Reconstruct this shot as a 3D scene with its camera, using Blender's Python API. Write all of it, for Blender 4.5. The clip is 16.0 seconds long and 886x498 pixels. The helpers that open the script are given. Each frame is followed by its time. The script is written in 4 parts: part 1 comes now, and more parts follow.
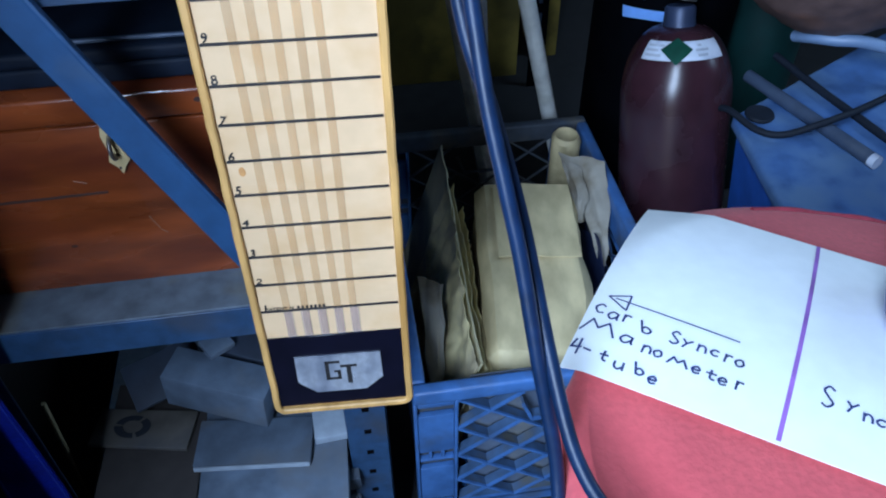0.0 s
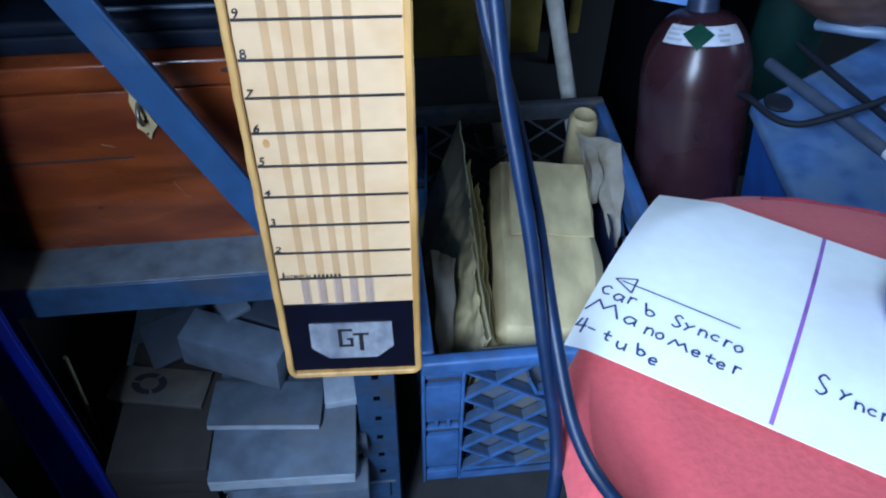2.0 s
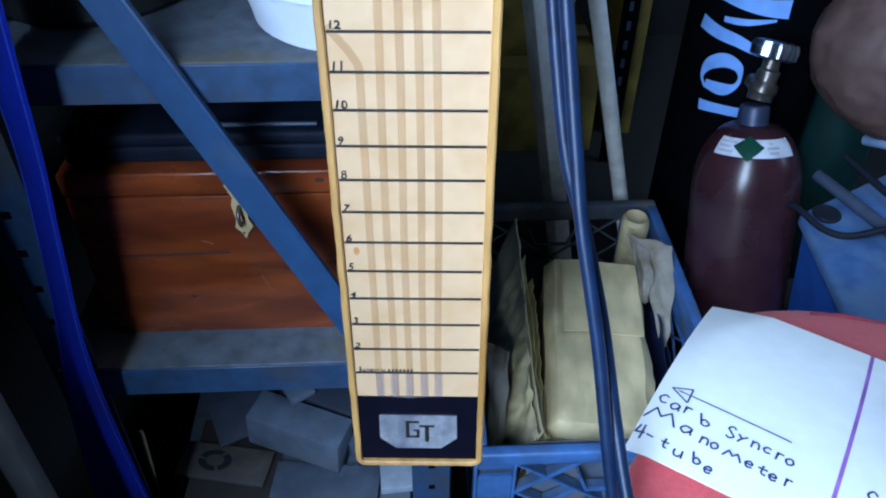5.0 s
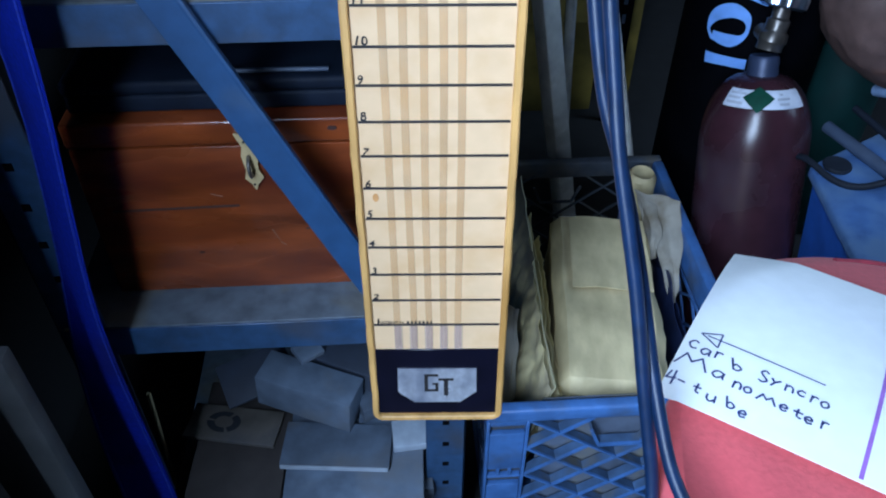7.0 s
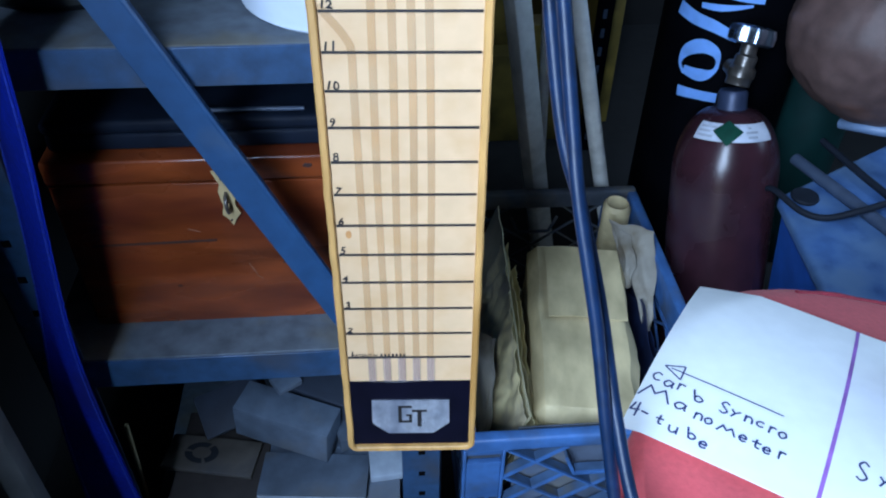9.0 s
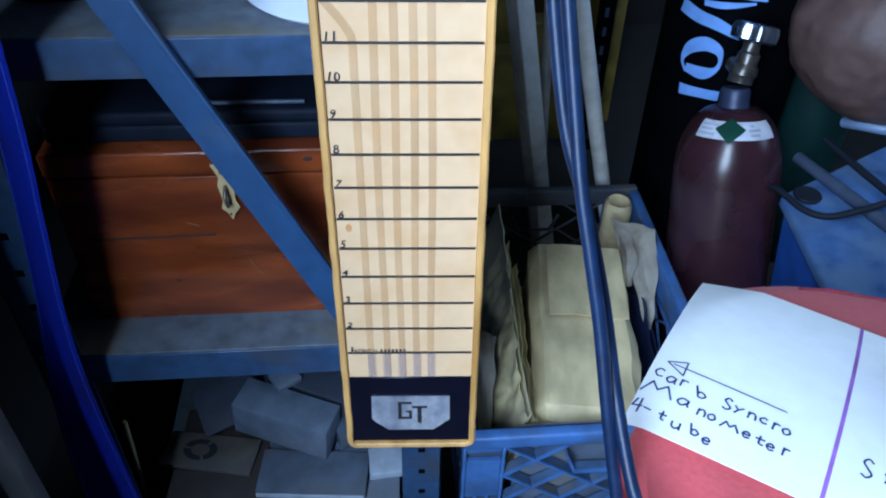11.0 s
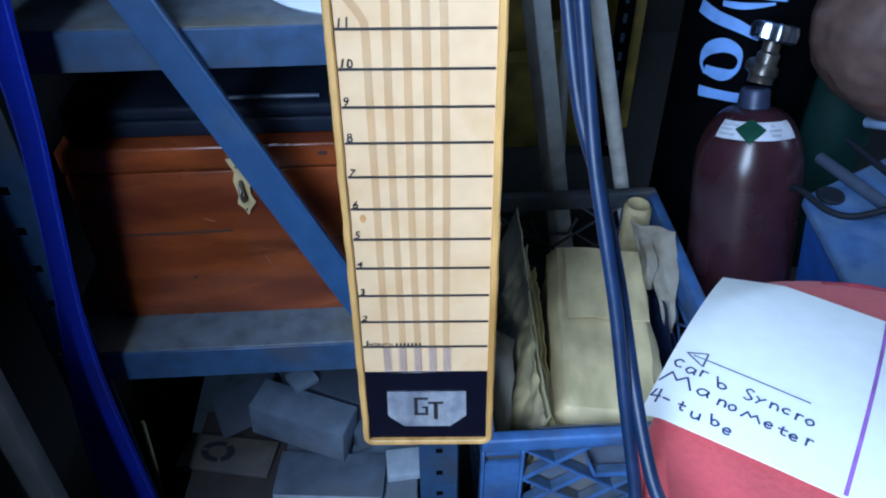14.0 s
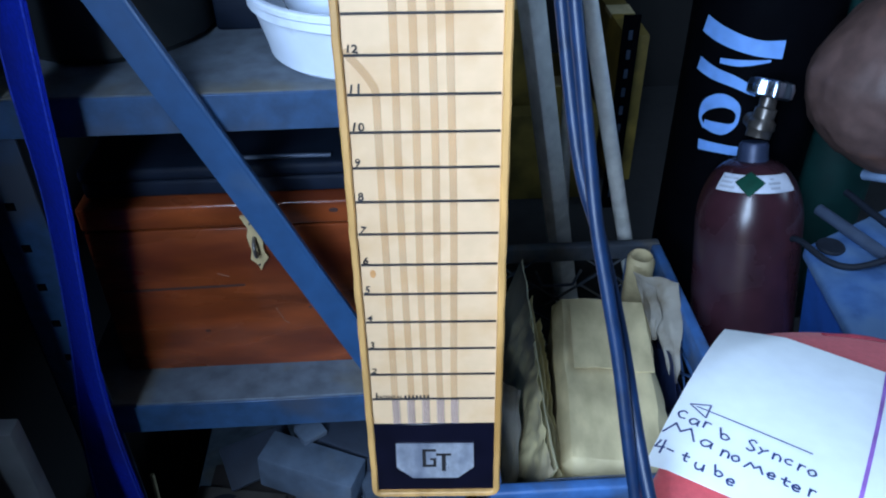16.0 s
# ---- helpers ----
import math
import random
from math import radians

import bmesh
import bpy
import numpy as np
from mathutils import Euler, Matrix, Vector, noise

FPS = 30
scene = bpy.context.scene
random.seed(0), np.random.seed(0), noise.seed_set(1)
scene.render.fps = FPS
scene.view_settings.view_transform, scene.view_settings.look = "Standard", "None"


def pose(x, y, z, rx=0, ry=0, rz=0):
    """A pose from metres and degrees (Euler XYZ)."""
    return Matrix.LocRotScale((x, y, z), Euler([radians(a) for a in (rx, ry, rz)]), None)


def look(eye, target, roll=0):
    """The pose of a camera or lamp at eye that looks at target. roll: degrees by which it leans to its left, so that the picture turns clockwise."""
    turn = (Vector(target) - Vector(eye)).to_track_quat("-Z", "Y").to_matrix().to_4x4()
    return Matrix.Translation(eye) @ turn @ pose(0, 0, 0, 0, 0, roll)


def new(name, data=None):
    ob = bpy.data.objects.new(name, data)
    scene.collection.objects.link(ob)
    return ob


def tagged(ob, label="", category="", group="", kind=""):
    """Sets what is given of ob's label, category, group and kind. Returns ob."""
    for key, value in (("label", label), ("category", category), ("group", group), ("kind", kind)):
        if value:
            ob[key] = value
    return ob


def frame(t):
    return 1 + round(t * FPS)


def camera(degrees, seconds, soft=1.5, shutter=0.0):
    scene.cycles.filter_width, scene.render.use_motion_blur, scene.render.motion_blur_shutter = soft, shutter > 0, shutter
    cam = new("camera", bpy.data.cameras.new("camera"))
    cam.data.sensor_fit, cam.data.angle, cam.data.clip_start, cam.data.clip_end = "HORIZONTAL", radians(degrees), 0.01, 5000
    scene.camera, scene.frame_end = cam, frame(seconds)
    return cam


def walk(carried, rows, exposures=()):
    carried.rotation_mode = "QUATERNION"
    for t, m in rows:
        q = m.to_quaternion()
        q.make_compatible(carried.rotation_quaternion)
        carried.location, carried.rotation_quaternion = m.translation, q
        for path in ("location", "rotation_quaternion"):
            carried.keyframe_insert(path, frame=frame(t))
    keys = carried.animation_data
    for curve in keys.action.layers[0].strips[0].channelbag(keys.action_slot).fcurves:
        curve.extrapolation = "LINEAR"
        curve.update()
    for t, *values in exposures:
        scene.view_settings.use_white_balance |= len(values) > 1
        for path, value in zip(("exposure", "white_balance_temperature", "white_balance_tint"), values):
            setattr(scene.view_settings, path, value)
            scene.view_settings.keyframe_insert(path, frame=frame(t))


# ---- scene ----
cam = camera(58.16, 16.0, soft=2.0)
PATH = [
    (0, 0.0259, -0.3850, 0.9788, 45.90, 0.47, -8.66),
    (0.5, 0.0214, -0.3900, 0.9826, 44.80, -0.96, -7.35),
    (1, 0.0169, -0.3937, 0.9888, 44.71, -1.15, -6.15),
    (1.5, 0.0223, -0.3943, 0.9915, 44.26, -1.13, -6.85),
    (2, 0.0246, -0.3951, 0.9928, 43.90, -0.54, -6.26),
    (2.5, 0.0250, -0.3970, 0.9973, 44.30, -0.48, -5.16),
    (3, 0.0271, -0.3983, 1.0052, 45.75, 0.18, -4.81),
    (3.5, 0.0087, -0.4028, 1.0292, 49.81, -1.13, -3.59),
    (3.7, -0.0005, -0.4064, 1.0355, 49.91, -1.05, -2.61),
    (5.8, 0.0010, -0.4173, 1.0402, 48.67, 0.45, -3.12),
    (6, 0.0018, -0.4141, 1.0376, 47.83, 0.71, -3.33),
    (6.5, -0.0078, -0.4112, 1.0278, 47.69, 0.30, -3.26),
    (7, -0.0222, -0.4128, 1.0160, 47.42, -0.12, -3.62),
    (7.5, -0.0110, -0.4175, 1.0302, 48.19, -0.21, -4.53),
    (8, -0.0096, -0.4187, 1.0321, 47.93, -1.05, -4.51),
    (8.5, -0.0115, -0.4210, 1.0335, 47.83, -1.30, -4.51),
    (9, -0.0130, -0.4204, 1.0328, 49.19, -0.77, -4.50),
    (11.5, -0.0134, -0.4197, 1.0252, 49.29, -0.94, -4.30),
    (12, -0.0139, -0.4201, 1.0266, 49.84, -0.50, -4.09),
    (12.5, -0.0126, -0.4254, 1.0254, 50.55, 0.12, -4.36),
    (13, -0.0125, -0.4245, 1.0200, 50.38, -0.26, -4.24),
    (13.5, -0.0118, -0.4239, 1.0158, 50.98, 0.32, -3.79),
    (14, -0.0094, -0.4283, 1.0096, 50.38, 0.26, -3.37),
    (14.5, -0.0138, -0.4290, 1.0035, 49.90, 0.54, -3.22),
    (15, -0.0107, -0.4301, 1.0079, 51.14, 0.47, -3.29),
    (15.5, -0.0140, -0.4364, 1.0266, 55.14, 0.54, -3.25),
    (16, -0.0119, -0.4400, 1.0238, 53.93, 0.66, -3.24),
]
walk(cam, [(t, pose(x, y, z, rx, ry, rz)) for t, x, y, z, rx, ry, rz in PATH])

# ---- light: an open garage door behind the camera, under a pale sky ----
world = bpy.data.worlds.new("sky")
scene.world = world
world.use_nodes = True
wn = world.node_tree
sky = wn.nodes.new("ShaderNodeTexSky")
sky.sky_type, sky.sun_disc = "NISHITA", False
sky.sun_elevation, sky.sun_rotation = radians(40), radians(200)
wn.links.new(sky.outputs[0], wn.nodes["Background"].inputs[0])
wn.nodes["Background"].inputs[1].default_value = 0.08

DOOR_Y = -1.1
lamp = bpy.data.lights.new("doorway_daylight", "AREA")
lamp.shape, lamp.size, lamp.size_y = "RECTANGLE", 0.64, 1.5
lamp.energy, lamp.color = 127.0, (0.5, 0.692, 1.0)
lamp_ob = new("doorway_daylight", lamp)
lamp_ob.matrix_world = look((-0.59, DOOR_Y + 0.02, 1.62), (-0.59, 1.2, 1.25))
# a small high window in the side wall
pane_lamp = bpy.data.lights.new("window_daylight", "AREA")
pane_lamp.shape, pane_lamp.size, pane_lamp.size_y = "RECTANGLE", 0.9, 0.9
pane_lamp.energy, pane_lamp.color = 19.0, (0.42, 0.66, 1.0)
pane_ob = new("window_daylight", pane_lamp)
pane_ob.matrix_world = look((2.18, 0.3, 1.6), (0.6, 0.3, 0.5))
scene.view_settings.exposure = 0.0


# ---- materials ----
def mat(name, base, rough=0.6, metal=0.0, grain=40.0, vary=0.25, bump=0.15, stain=None, stain_scale=6.0, stain_at=0.55, coat=0.0,
        stretch=(1, 1, 1), alpha=1.0, sheen=0.0, random=0.0, spec=0.5):
    """A painted, worn surface: a fine grain, broad stains of another colour, relief and uneven gloss."""
    m = bpy.data.materials.new(name)
    m.use_nodes = True
    n, link = m.node_tree.nodes, m.node_tree.links
    p = n["Principled BSDF"]
    co, mp = n.new("ShaderNodeTexCoord"), n.new("ShaderNodeMapping")
    mp.inputs["Scale"].default_value = stretch
    link.new(co.outputs["Object"], mp.inputs[0])
    fine, broad = n.new("ShaderNodeTexNoise"), n.new("ShaderNodeTexNoise")
    for tex, s, d in ((fine, grain, 6.0), (broad, stain_scale, 4.0)):
        tex.inputs["Scale"].default_value, tex.inputs["Detail"].default_value = s, d
        link.new(mp.outputs[0], tex.inputs["Vector"])
    dark = tuple(c * (1 - vary) for c in base) + (1,)
    light = tuple(min(1.0, c * (1 + vary)) for c in base) + (1,)
    ramp = n.new("ShaderNodeValToRGB")
    ramp.color_ramp.elements[0].position, ramp.color_ramp.elements[1].position = 0.3, 0.7
    ramp.color_ramp.elements[0].color, ramp.color_ramp.elements[1].color = dark, light
    link.new(fine.outputs[0], ramp.inputs[0])
    out = ramp.outputs[0]
    if stain:
        mask = n.new("ShaderNodeValToRGB")
        mask.color_ramp.elements[0].position, mask.color_ramp.elements[1].position = stain_at, min(1.0, stain_at + 0.18)
        link.new(broad.outputs[0], mask.inputs[0])
        mix = n.new("ShaderNodeMix")
        mix.data_type = "RGBA"
        link.new(mask.outputs[0], mix.inputs["Factor"])
        link.new(out, mix.inputs[6])
        mix.inputs[7].default_value = (*stain, 1)
        out = mix.outputs[2]
    if random:
        info, hsv, add = n.new("ShaderNodeObjectInfo"), n.new("ShaderNodeHueSaturation"), n.new("ShaderNodeMapRange")
        add.inputs["To Min"].default_value, add.inputs["To Max"].default_value = 1 - random, 1 + random
        link.new(info.outputs["Random"], add.inputs["Value"])
        link.new(add.outputs[0], hsv.inputs["Value"])
        link.new(out, hsv.inputs["Color"])
        out = hsv.outputs[0]
    link.new(out, p.inputs["Base Color"])
    span = n.new("ShaderNodeMapRange")
    span.inputs["To Min"].default_value, span.inputs["To Max"].default_value = max(0.03, rough - 0.1), min(1.0, rough + 0.12)
    link.new(broad.outputs[0], span.inputs["Value"])
    link.new(span.outputs[0], p.inputs["Roughness"])
    p.inputs["Metallic"].default_value = metal
    p.inputs["Specular IOR Level"].default_value = spec
    p.inputs["Coat Weight"].default_value = coat
    p.inputs["Sheen Weight"].default_value = sheen
    if bump:
        b = n.new("ShaderNodeBump")
        b.inputs["Strength"].default_value, b.inputs["Distance"].default_value = bump, 0.002
        link.new(fine.outputs[0], b.inputs["Height"])
        link.new(b.outputs[0], p.inputs["Normal"])
    p.inputs["Alpha"].default_value = alpha
    return m


STEEL = mat("blue_grey_enamel", (0.017, 0.051, 0.115), 0.5, 0.0, 70, 0.3, 0.2, (0.035, 0.045, 0.065), 12, 0.5)
STEEL_TOP = mat("dusty_shelf_top", (0.085, 0.108, 0.135), 0.7, 0.0, 55, 0.3, 0.2, (0.135, 0.115, 0.07), 9, 0.5)
BRACE = mat("brace_enamel", (0.014, 0.056, 0.14), 0.45, 0.0, 60, 0.15, 0.1, (0.05, 0.085, 0.14), 12, 0.58)
HOLE = mat("dark_slot", (0.002, 0.002, 0.003), 0.9, bump=0, spec=0.05)
CREAM = mat("cream_plastic", (0.63, 0.425, 0.245), 0.4, 0.0, 55, 0.05, 0.05, (0.58, 0.37, 0.195), 26, 0.47, coat=0.2)
RIM = mat("amber_wood_rim", (0.52, 0.29, 0.095), 0.5, 0.0, 90, 0.22, 0.2, (0.36, 0.18, 0.045), 30, 0.52, stretch=(1, 1, 0.2))
BLACKP = mat("black_gloss_plate", (0.003, 0.003, 0.009), 0.3, bump=0.03, spec=0.25)
BADGE = mat("brushed_badge", (0.66, 0.7, 0.78), 0.28, 0.7, 120, 0.15, 0.1, (0.36, 0.4, 0.5), 22, 0.5, stretch=(1.5, 1, 1))
INK = mat("black_ink", (0.012, 0.011, 0.012), 0.6, bump=0)
BLUEINK = mat("blue_ink", (0.02, 0.035, 0.13), 0.6, bump=0)
PURPLE = mat("purple_marker", (0.3, 0.13, 0.46), 0.6, bump=0)
TUBE = mat("amber_tube", (0.54, 0.29, 0.1), 0.25, 0.0, 35, 0.3, 0.0, (0.56, 0.37, 0.19), 30, 0.5, alpha=0.29)
TUBEGREY = mat("grey_tube", (0.35, 0.33, 0.4), 0.25, 0.0, 35, 0.2, 0.0, alpha=0.3)
SPOT = mat("rust_spot", (0.5, 0.24, 0.08), 0.6, bump=0)
WOOD = mat("red_stained_wood", (0.175, 0.037, 0.0095), 0.27, 0.0, 22, 0.6, 0.22, (0.08, 0.013, 0.004), 9, 0.47, coat=0.5, stretch=(0.45, 1, 1.9))
BRASS = mat("worn_brass", (0.55, 0.42, 0.22), 0.4, 0.35, 60, 0.2, 0.2)
CABLE = mat("dark_rubber", (0.003, 0.013, 0.04), 0.4, 0.0, 80, 0.3, 0.15, spec=0.28)
CRATE = mat("blue_crate_plastic", (0.042, 0.125, 0.32), 0.45, 0.0, 45, 0.25, 0.1, (0.05, 0.09, 0.17), 16, 0.52)
# duller crate blue, the shade between the ribs put into its colour
CRATESHADE = mat("shaded_blue_crate_plastic", (0.035, 0.075, 0.15), 0.6, 0.0, 45, 0.35, 0.2, (0.075, 0.08, 0.08), 18, 0.5)
# greyed crate plastic: dust at the rear, and shade painted into recesses
DUSTSHADE = mat("dusty_shaded_crate_plastic", (0.045, 0.058, 0.078), 0.7, 0.0, 45, 0.3, 0.2, (0.09, 0.085, 0.075), 16, 0.5)
PARCEL = mat("tan_wrapping_paper", (0.55, 0.45, 0.255), 0.6, 0.0, 34, 0.22, 1.0, (0.38, 0.31, 0.17), 14, 0.47, spec=0.35, stretch=(1, 0.5, 1.2))
CRUMPLE = mat("yellowed_paper", (0.62, 0.52, 0.28), 0.42, 0.0, 30, 0.3, 0.5, (0.42, 0.35, 0.23), 16, 0.5, random=0.25)
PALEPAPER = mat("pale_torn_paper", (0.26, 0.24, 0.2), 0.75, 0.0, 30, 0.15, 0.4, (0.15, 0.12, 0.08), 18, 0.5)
CARD = mat("grey_olive_card", (0.5, 0.44, 0.27), 0.6, 0.0, 24, 0.15, 0.15, (0.22, 0.2, 0.15), 8, 0.5)
NAVY = mat("navy_folder", (0.012, 0.022, 0.07), 0.5, 0.0, 30, 0.3, 0.1)
SLEEVE = mat("dusty_blue_sleeve", (0.08, 0.105, 0.15), 0.6, 0.0, 30, 0.3, 0.2, (0.16, 0.155, 0.13), 18, 0.5)
TANK = mat("maroon_tank_paint", (0.034, 0.012, 0.017), 0.26, 0.0, 25, 0.25, 0.04, (0.045, 0.03, 0.042), 7, 0.5, spec=0.45)
NECK = mat("dull_blue_steel", (0.028, 0.042, 0.085), 0.45, 0.3, 40, 0.2, 0.1)
CHROME = mat("chrome", (0.5, 0.62, 0.78), 0.26, 1.0, 30, 0.08, 0.05)
VALVE = mat("aged_brass", (0.13, 0.12, 0.11), 0.35, 0.8, 50, 0.35, 0.25)
LABEL = mat("white_tank_label", (0.5, 0.54, 0.62), 0.55, 0.0, 40, 0.12, 0.05, (0.3, 0.33, 0.42), 26, 0.5)
GREEN = mat("green_diamond", (0.002, 0.045, 0.028), 0.65, bump=0, spec=0.15)
GREENTANK = mat("green_tank_paint", (0.002, 0.026, 0.025), 0.5, 0.0, 20, 0.25, 0.06)
BLACKTANK = mat("black_tank_paint", (0.0015, 0.0018, 0.003), 0.6, 0.0, 25, 0.2, 0.04, spec=0.03)
PALEBLUE = mat("pale_blue_lettering", (0.17, 0.37, 0.8), 0.5, 0.0, 40, 0.12, 0.05)
LEATHER = mat("rust_brown_hide", (0.09, 0.052, 0.045), 0.6, 0.0, 40, 0.25, 0.5, (0.13, 0.05, 0.025), 11, 0.55)
BIN = mat("blue_bin_plastic", (0.012, 0.085, 0.36), 0.4, 0.0, 30, 0.2, 0.06)
BINLID = mat("dusty_bin_lid", (0.045, 0.12, 0.3), 0.7, 0.0, 26, 0.3, 0.25, (0.085, 0.165, 0.3), 13, 0.46)
PIPE = mat("grey_conduit", (0.04, 0.06, 0.1), 0.5, 0.1, 40, 0.2, 0.1, (0.09, 0.11, 0.14), 15, 0.55)
ROD = mat("pale_conduit", (0.76, 0.77, 0.73), 0.5, 0.1, 40, 0.15, 0.1, (0.36, 0.38, 0.33), 12, 0.55)
HOSE = mat("black_hose", (0.008, 0.012, 0.02), 0.65, 0.0, 60, 0.2, 0.1, spec=0.2)
WHITEHOSE = mat("pale_hose", (0.13, 0.2, 0.32), 0.45, 0.0, 40, 0.12, 0.08)
RED = mat("red_suede", (0.54, 0.08, 0.09), 0.85, 0.0, 220, 0.1, 0.3, (0.48, 0.065, 0.078), 9, 0.52, sheen=0.08)
PIPING = mat("red_piping", (0.22, 0.02, 0.035), 0.8, 0.0, 120, 0.2, 0.3)
PAPER = mat("white_paper", (0.78, 0.82, 0.83), 0.8, 0.0, 60, 0.03, 0.08)
BLUECAP = mat("blue_bulb_plastic", (0.012, 0.06, 0.55), 0.25, 0.0, 30, 0.1, 0.02, coat=0.3)
TILE = mat("grey_stone_tile", (0.07, 0.098, 0.14), 0.7, 0.0, 35, 0.3, 0.4, (0.09, 0.1, 0.115), 14, 0.52, random=0.35)
DARKTILE = mat("slate_tile", (0.018, 0.027, 0.046), 0.7, 0.0, 35, 0.25, 0.2, (0.02, 0.03, 0.045), 10, 0.5)
DARKBOARD = mat("dark_board", (0.03, 0.025, 0.024), 0.75, 0.0, 35, 0.25, 0.2)
PRINTINK = mat("faded_print", (0.006, 0.009, 0.016), 0.8, bump=0)
STRAP = mat("blue_webbing", (0.001, 0.014, 0.27), 0.75, 0.0, 260, 0.2, 0.15, (0.006, 0.012, 0.17), 14, 0.5, spec=0.2)
STITCH = mat("worn_stitching", (0.006, 0.03, 0.33), 0.8, 0.0, 300, 0.4, 0.2)
CERAMIC = mat("white_tub_plastic", (0.62, 0.69, 0.78), 0.45, 0.0, 25, 0.08, 0.06, (0.34, 0.36, 0.38), 16, 0.56)
DARKPOT = mat("dark_pot", (0.008, 0.011, 0.013), 0.6, 0.1, 30, 0.25, 0.1)
WIRE = mat("steel_wire", (0.5, 0.48, 0.42), 0.35, 0.9, bump=0.02)
CARTON = mat("yellow_carton", (0.15, 0.105, 0.02), 0.7, 0.0, 25, 0.15, 0.1, (0.38, 0.26, 0.05), 6, 0.5)
GREYSTEEL = mat("grey_cabinet_paint", (0.065, 0.07, 0.075), 0.6, 0.0, 35, 0.2, 0.1, (0.08, 0.09, 0.1), 7, 0.55)
# floor and walls are near-black so that the background's darkness is in their colour
CONCRETE = mat("shade_toned_concrete", (0.018, 0.018, 0.019), 0.8, 0.0, 25, 0.25, 0.3, (0.02, 0.02, 0.022), 3, 0.5)
PLASTER = mat("shade_toned_wall", (0.006, 0.006, 0.007), 0.85, 0.0, 12, 0.15, 0.2, (0.01, 0.01, 0.01), 2, 0.5)
CEIL = mat("garage_ceiling_board", (0.12, 0.12, 0.12), 0.85, 0.0, 10, 0.12, 0.15)
TRAY = mat("dark_navy_tray", (0.005, 0.009, 0.018), 0.6, 0.0, 40, 0.3, 0.2, spec=0.12)


# ---- building tools ----
def link_mesh(name, bm, material, smooth=True):
    me = bpy.data.meshes.new(name)
    bmesh.ops.recalc_face_normals(bm, faces=bm.faces)
    bm.to_mesh(me)
    bm.free()
    me.materials.append(material)
    for p in me.polygons:
        p.use_smooth = smooth
    if smooth:
        me.set_sharp_from_angle(angle=radians(38))
    return new(name, me)


def part(name, bm, material, parent, label="", at=None):
    ob = link_mesh(name, bm, material)
    ob.parent = parent
    if at is not None:
        ob.matrix_local = at
    return tagged(ob, label)


def thing(name, label, category, m=None, group="", kind=""):
    ob = new(name)
    if m is not None:
        ob.matrix_world = m
    return tagged(ob, label, category, group, kind)


def whole(name, bm, material, label, category, m=None, group="", kind=""):
    ob = link_mesh(name, bm, material)
    if m is not None:
        ob.matrix_world = m
    return tagged(ob, label, category, group, kind)


def block(x0, x1, y0, y1, z0, z1, bevel=0.0, seg=2, bm=None):
    own = bm is None
    bm = bm or bmesh.new()
    m = Matrix.Translation(((x0 + x1) / 2, (y0 + y1) / 2, (z0 + z1) / 2)) @ Matrix.Diagonal((x1 - x0, y1 - y0, z1 - z0, 1))
    made = bmesh.ops.create_cube(bm, size=1, matrix=m)["verts"]
    if bevel:
        edges = list({e for v in made for e in v.link_edges})
        bmesh.ops.bevel(bm, geom=edges, offset=bevel, segments=seg, affect="EDGES", profile=0.5)
    return bm


def spun(profile, n=48, bm=None):
    """A turned body from (radius, height) pairs, bottom to top."""
    bm = bm or bmesh.new()
    rings = []
    for r, z in profile:
        if r < 1e-5:
            rings.append([bm.verts.new((0, 0, z))])
        else:
            rings.append([bm.verts.new((r * math.cos(2 * math.pi * k / n), r * math.sin(2 * math.pi * k / n), z)) for k in range(n)])
    for a, b in zip(rings, rings[1:]):
        for k in range(n):
            j = (k + 1) % n
            if len(a) == 1 and len(b) > 1:
                bm.faces.new((a[0], b[k], b[j]))
            elif len(b) == 1 and len(a) > 1:
                bm.faces.new((a[k], a[j], b[0]))
            elif len(a) > 1:
                bm.faces.new((a[k], a[j], b[j], b[k]))
    return bm


def smooth_path(points, steps=8):
    """A Catmull-Rom line through the points."""
    p = [Vector(q) for q in points]
    p = [2 * p[0] - p[1], *p, 2 * p[-1] - p[-2]]
    out = []
    for a, b, c, d in zip(p, p[1:], p[2:], p[3:]):
        for k in range(steps):
            t = k / steps
            out.append(0.5 * (2 * b + (c - a) * t + (2 * a - 5 * b + 4 * c - d) * t * t + (3 * b - a - 3 * c + d) * t**3))
    return out + [p[-2]]


def hose(points, r, n=14, steps=8, bm=None):
    """A round tube along a smooth line."""
    bm = bm or bmesh.new()
    line = smooth_path(points, steps) if steps > 1 else [Vector(q) for q in points]
    side, rings = Vector((0.3, 0.9, 0.2)), []
    for k, q in enumerate(line):
        way = (line[min(k + 1, len(line) - 1)] - line[max(k - 1, 0)]).normalized()
        side = (side - way * side.dot(way)).normalized()
        up = way.cross(side)
        rings.append([bm.verts.new(q + r * (math.cos(2 * math.pi * j / n) * side + math.sin(2 * math.pi * j / n) * up)) for j in range(n)])
    for a, b in zip(rings, rings[1:]):
        for j in range(n):
            bm.faces.new((a[j], a[(j + 1) % n], b[(j + 1) % n], b[j]))
    bm.faces.new(rings[0][::-1])
    bm.faces.new(rings[-1])
    return bm


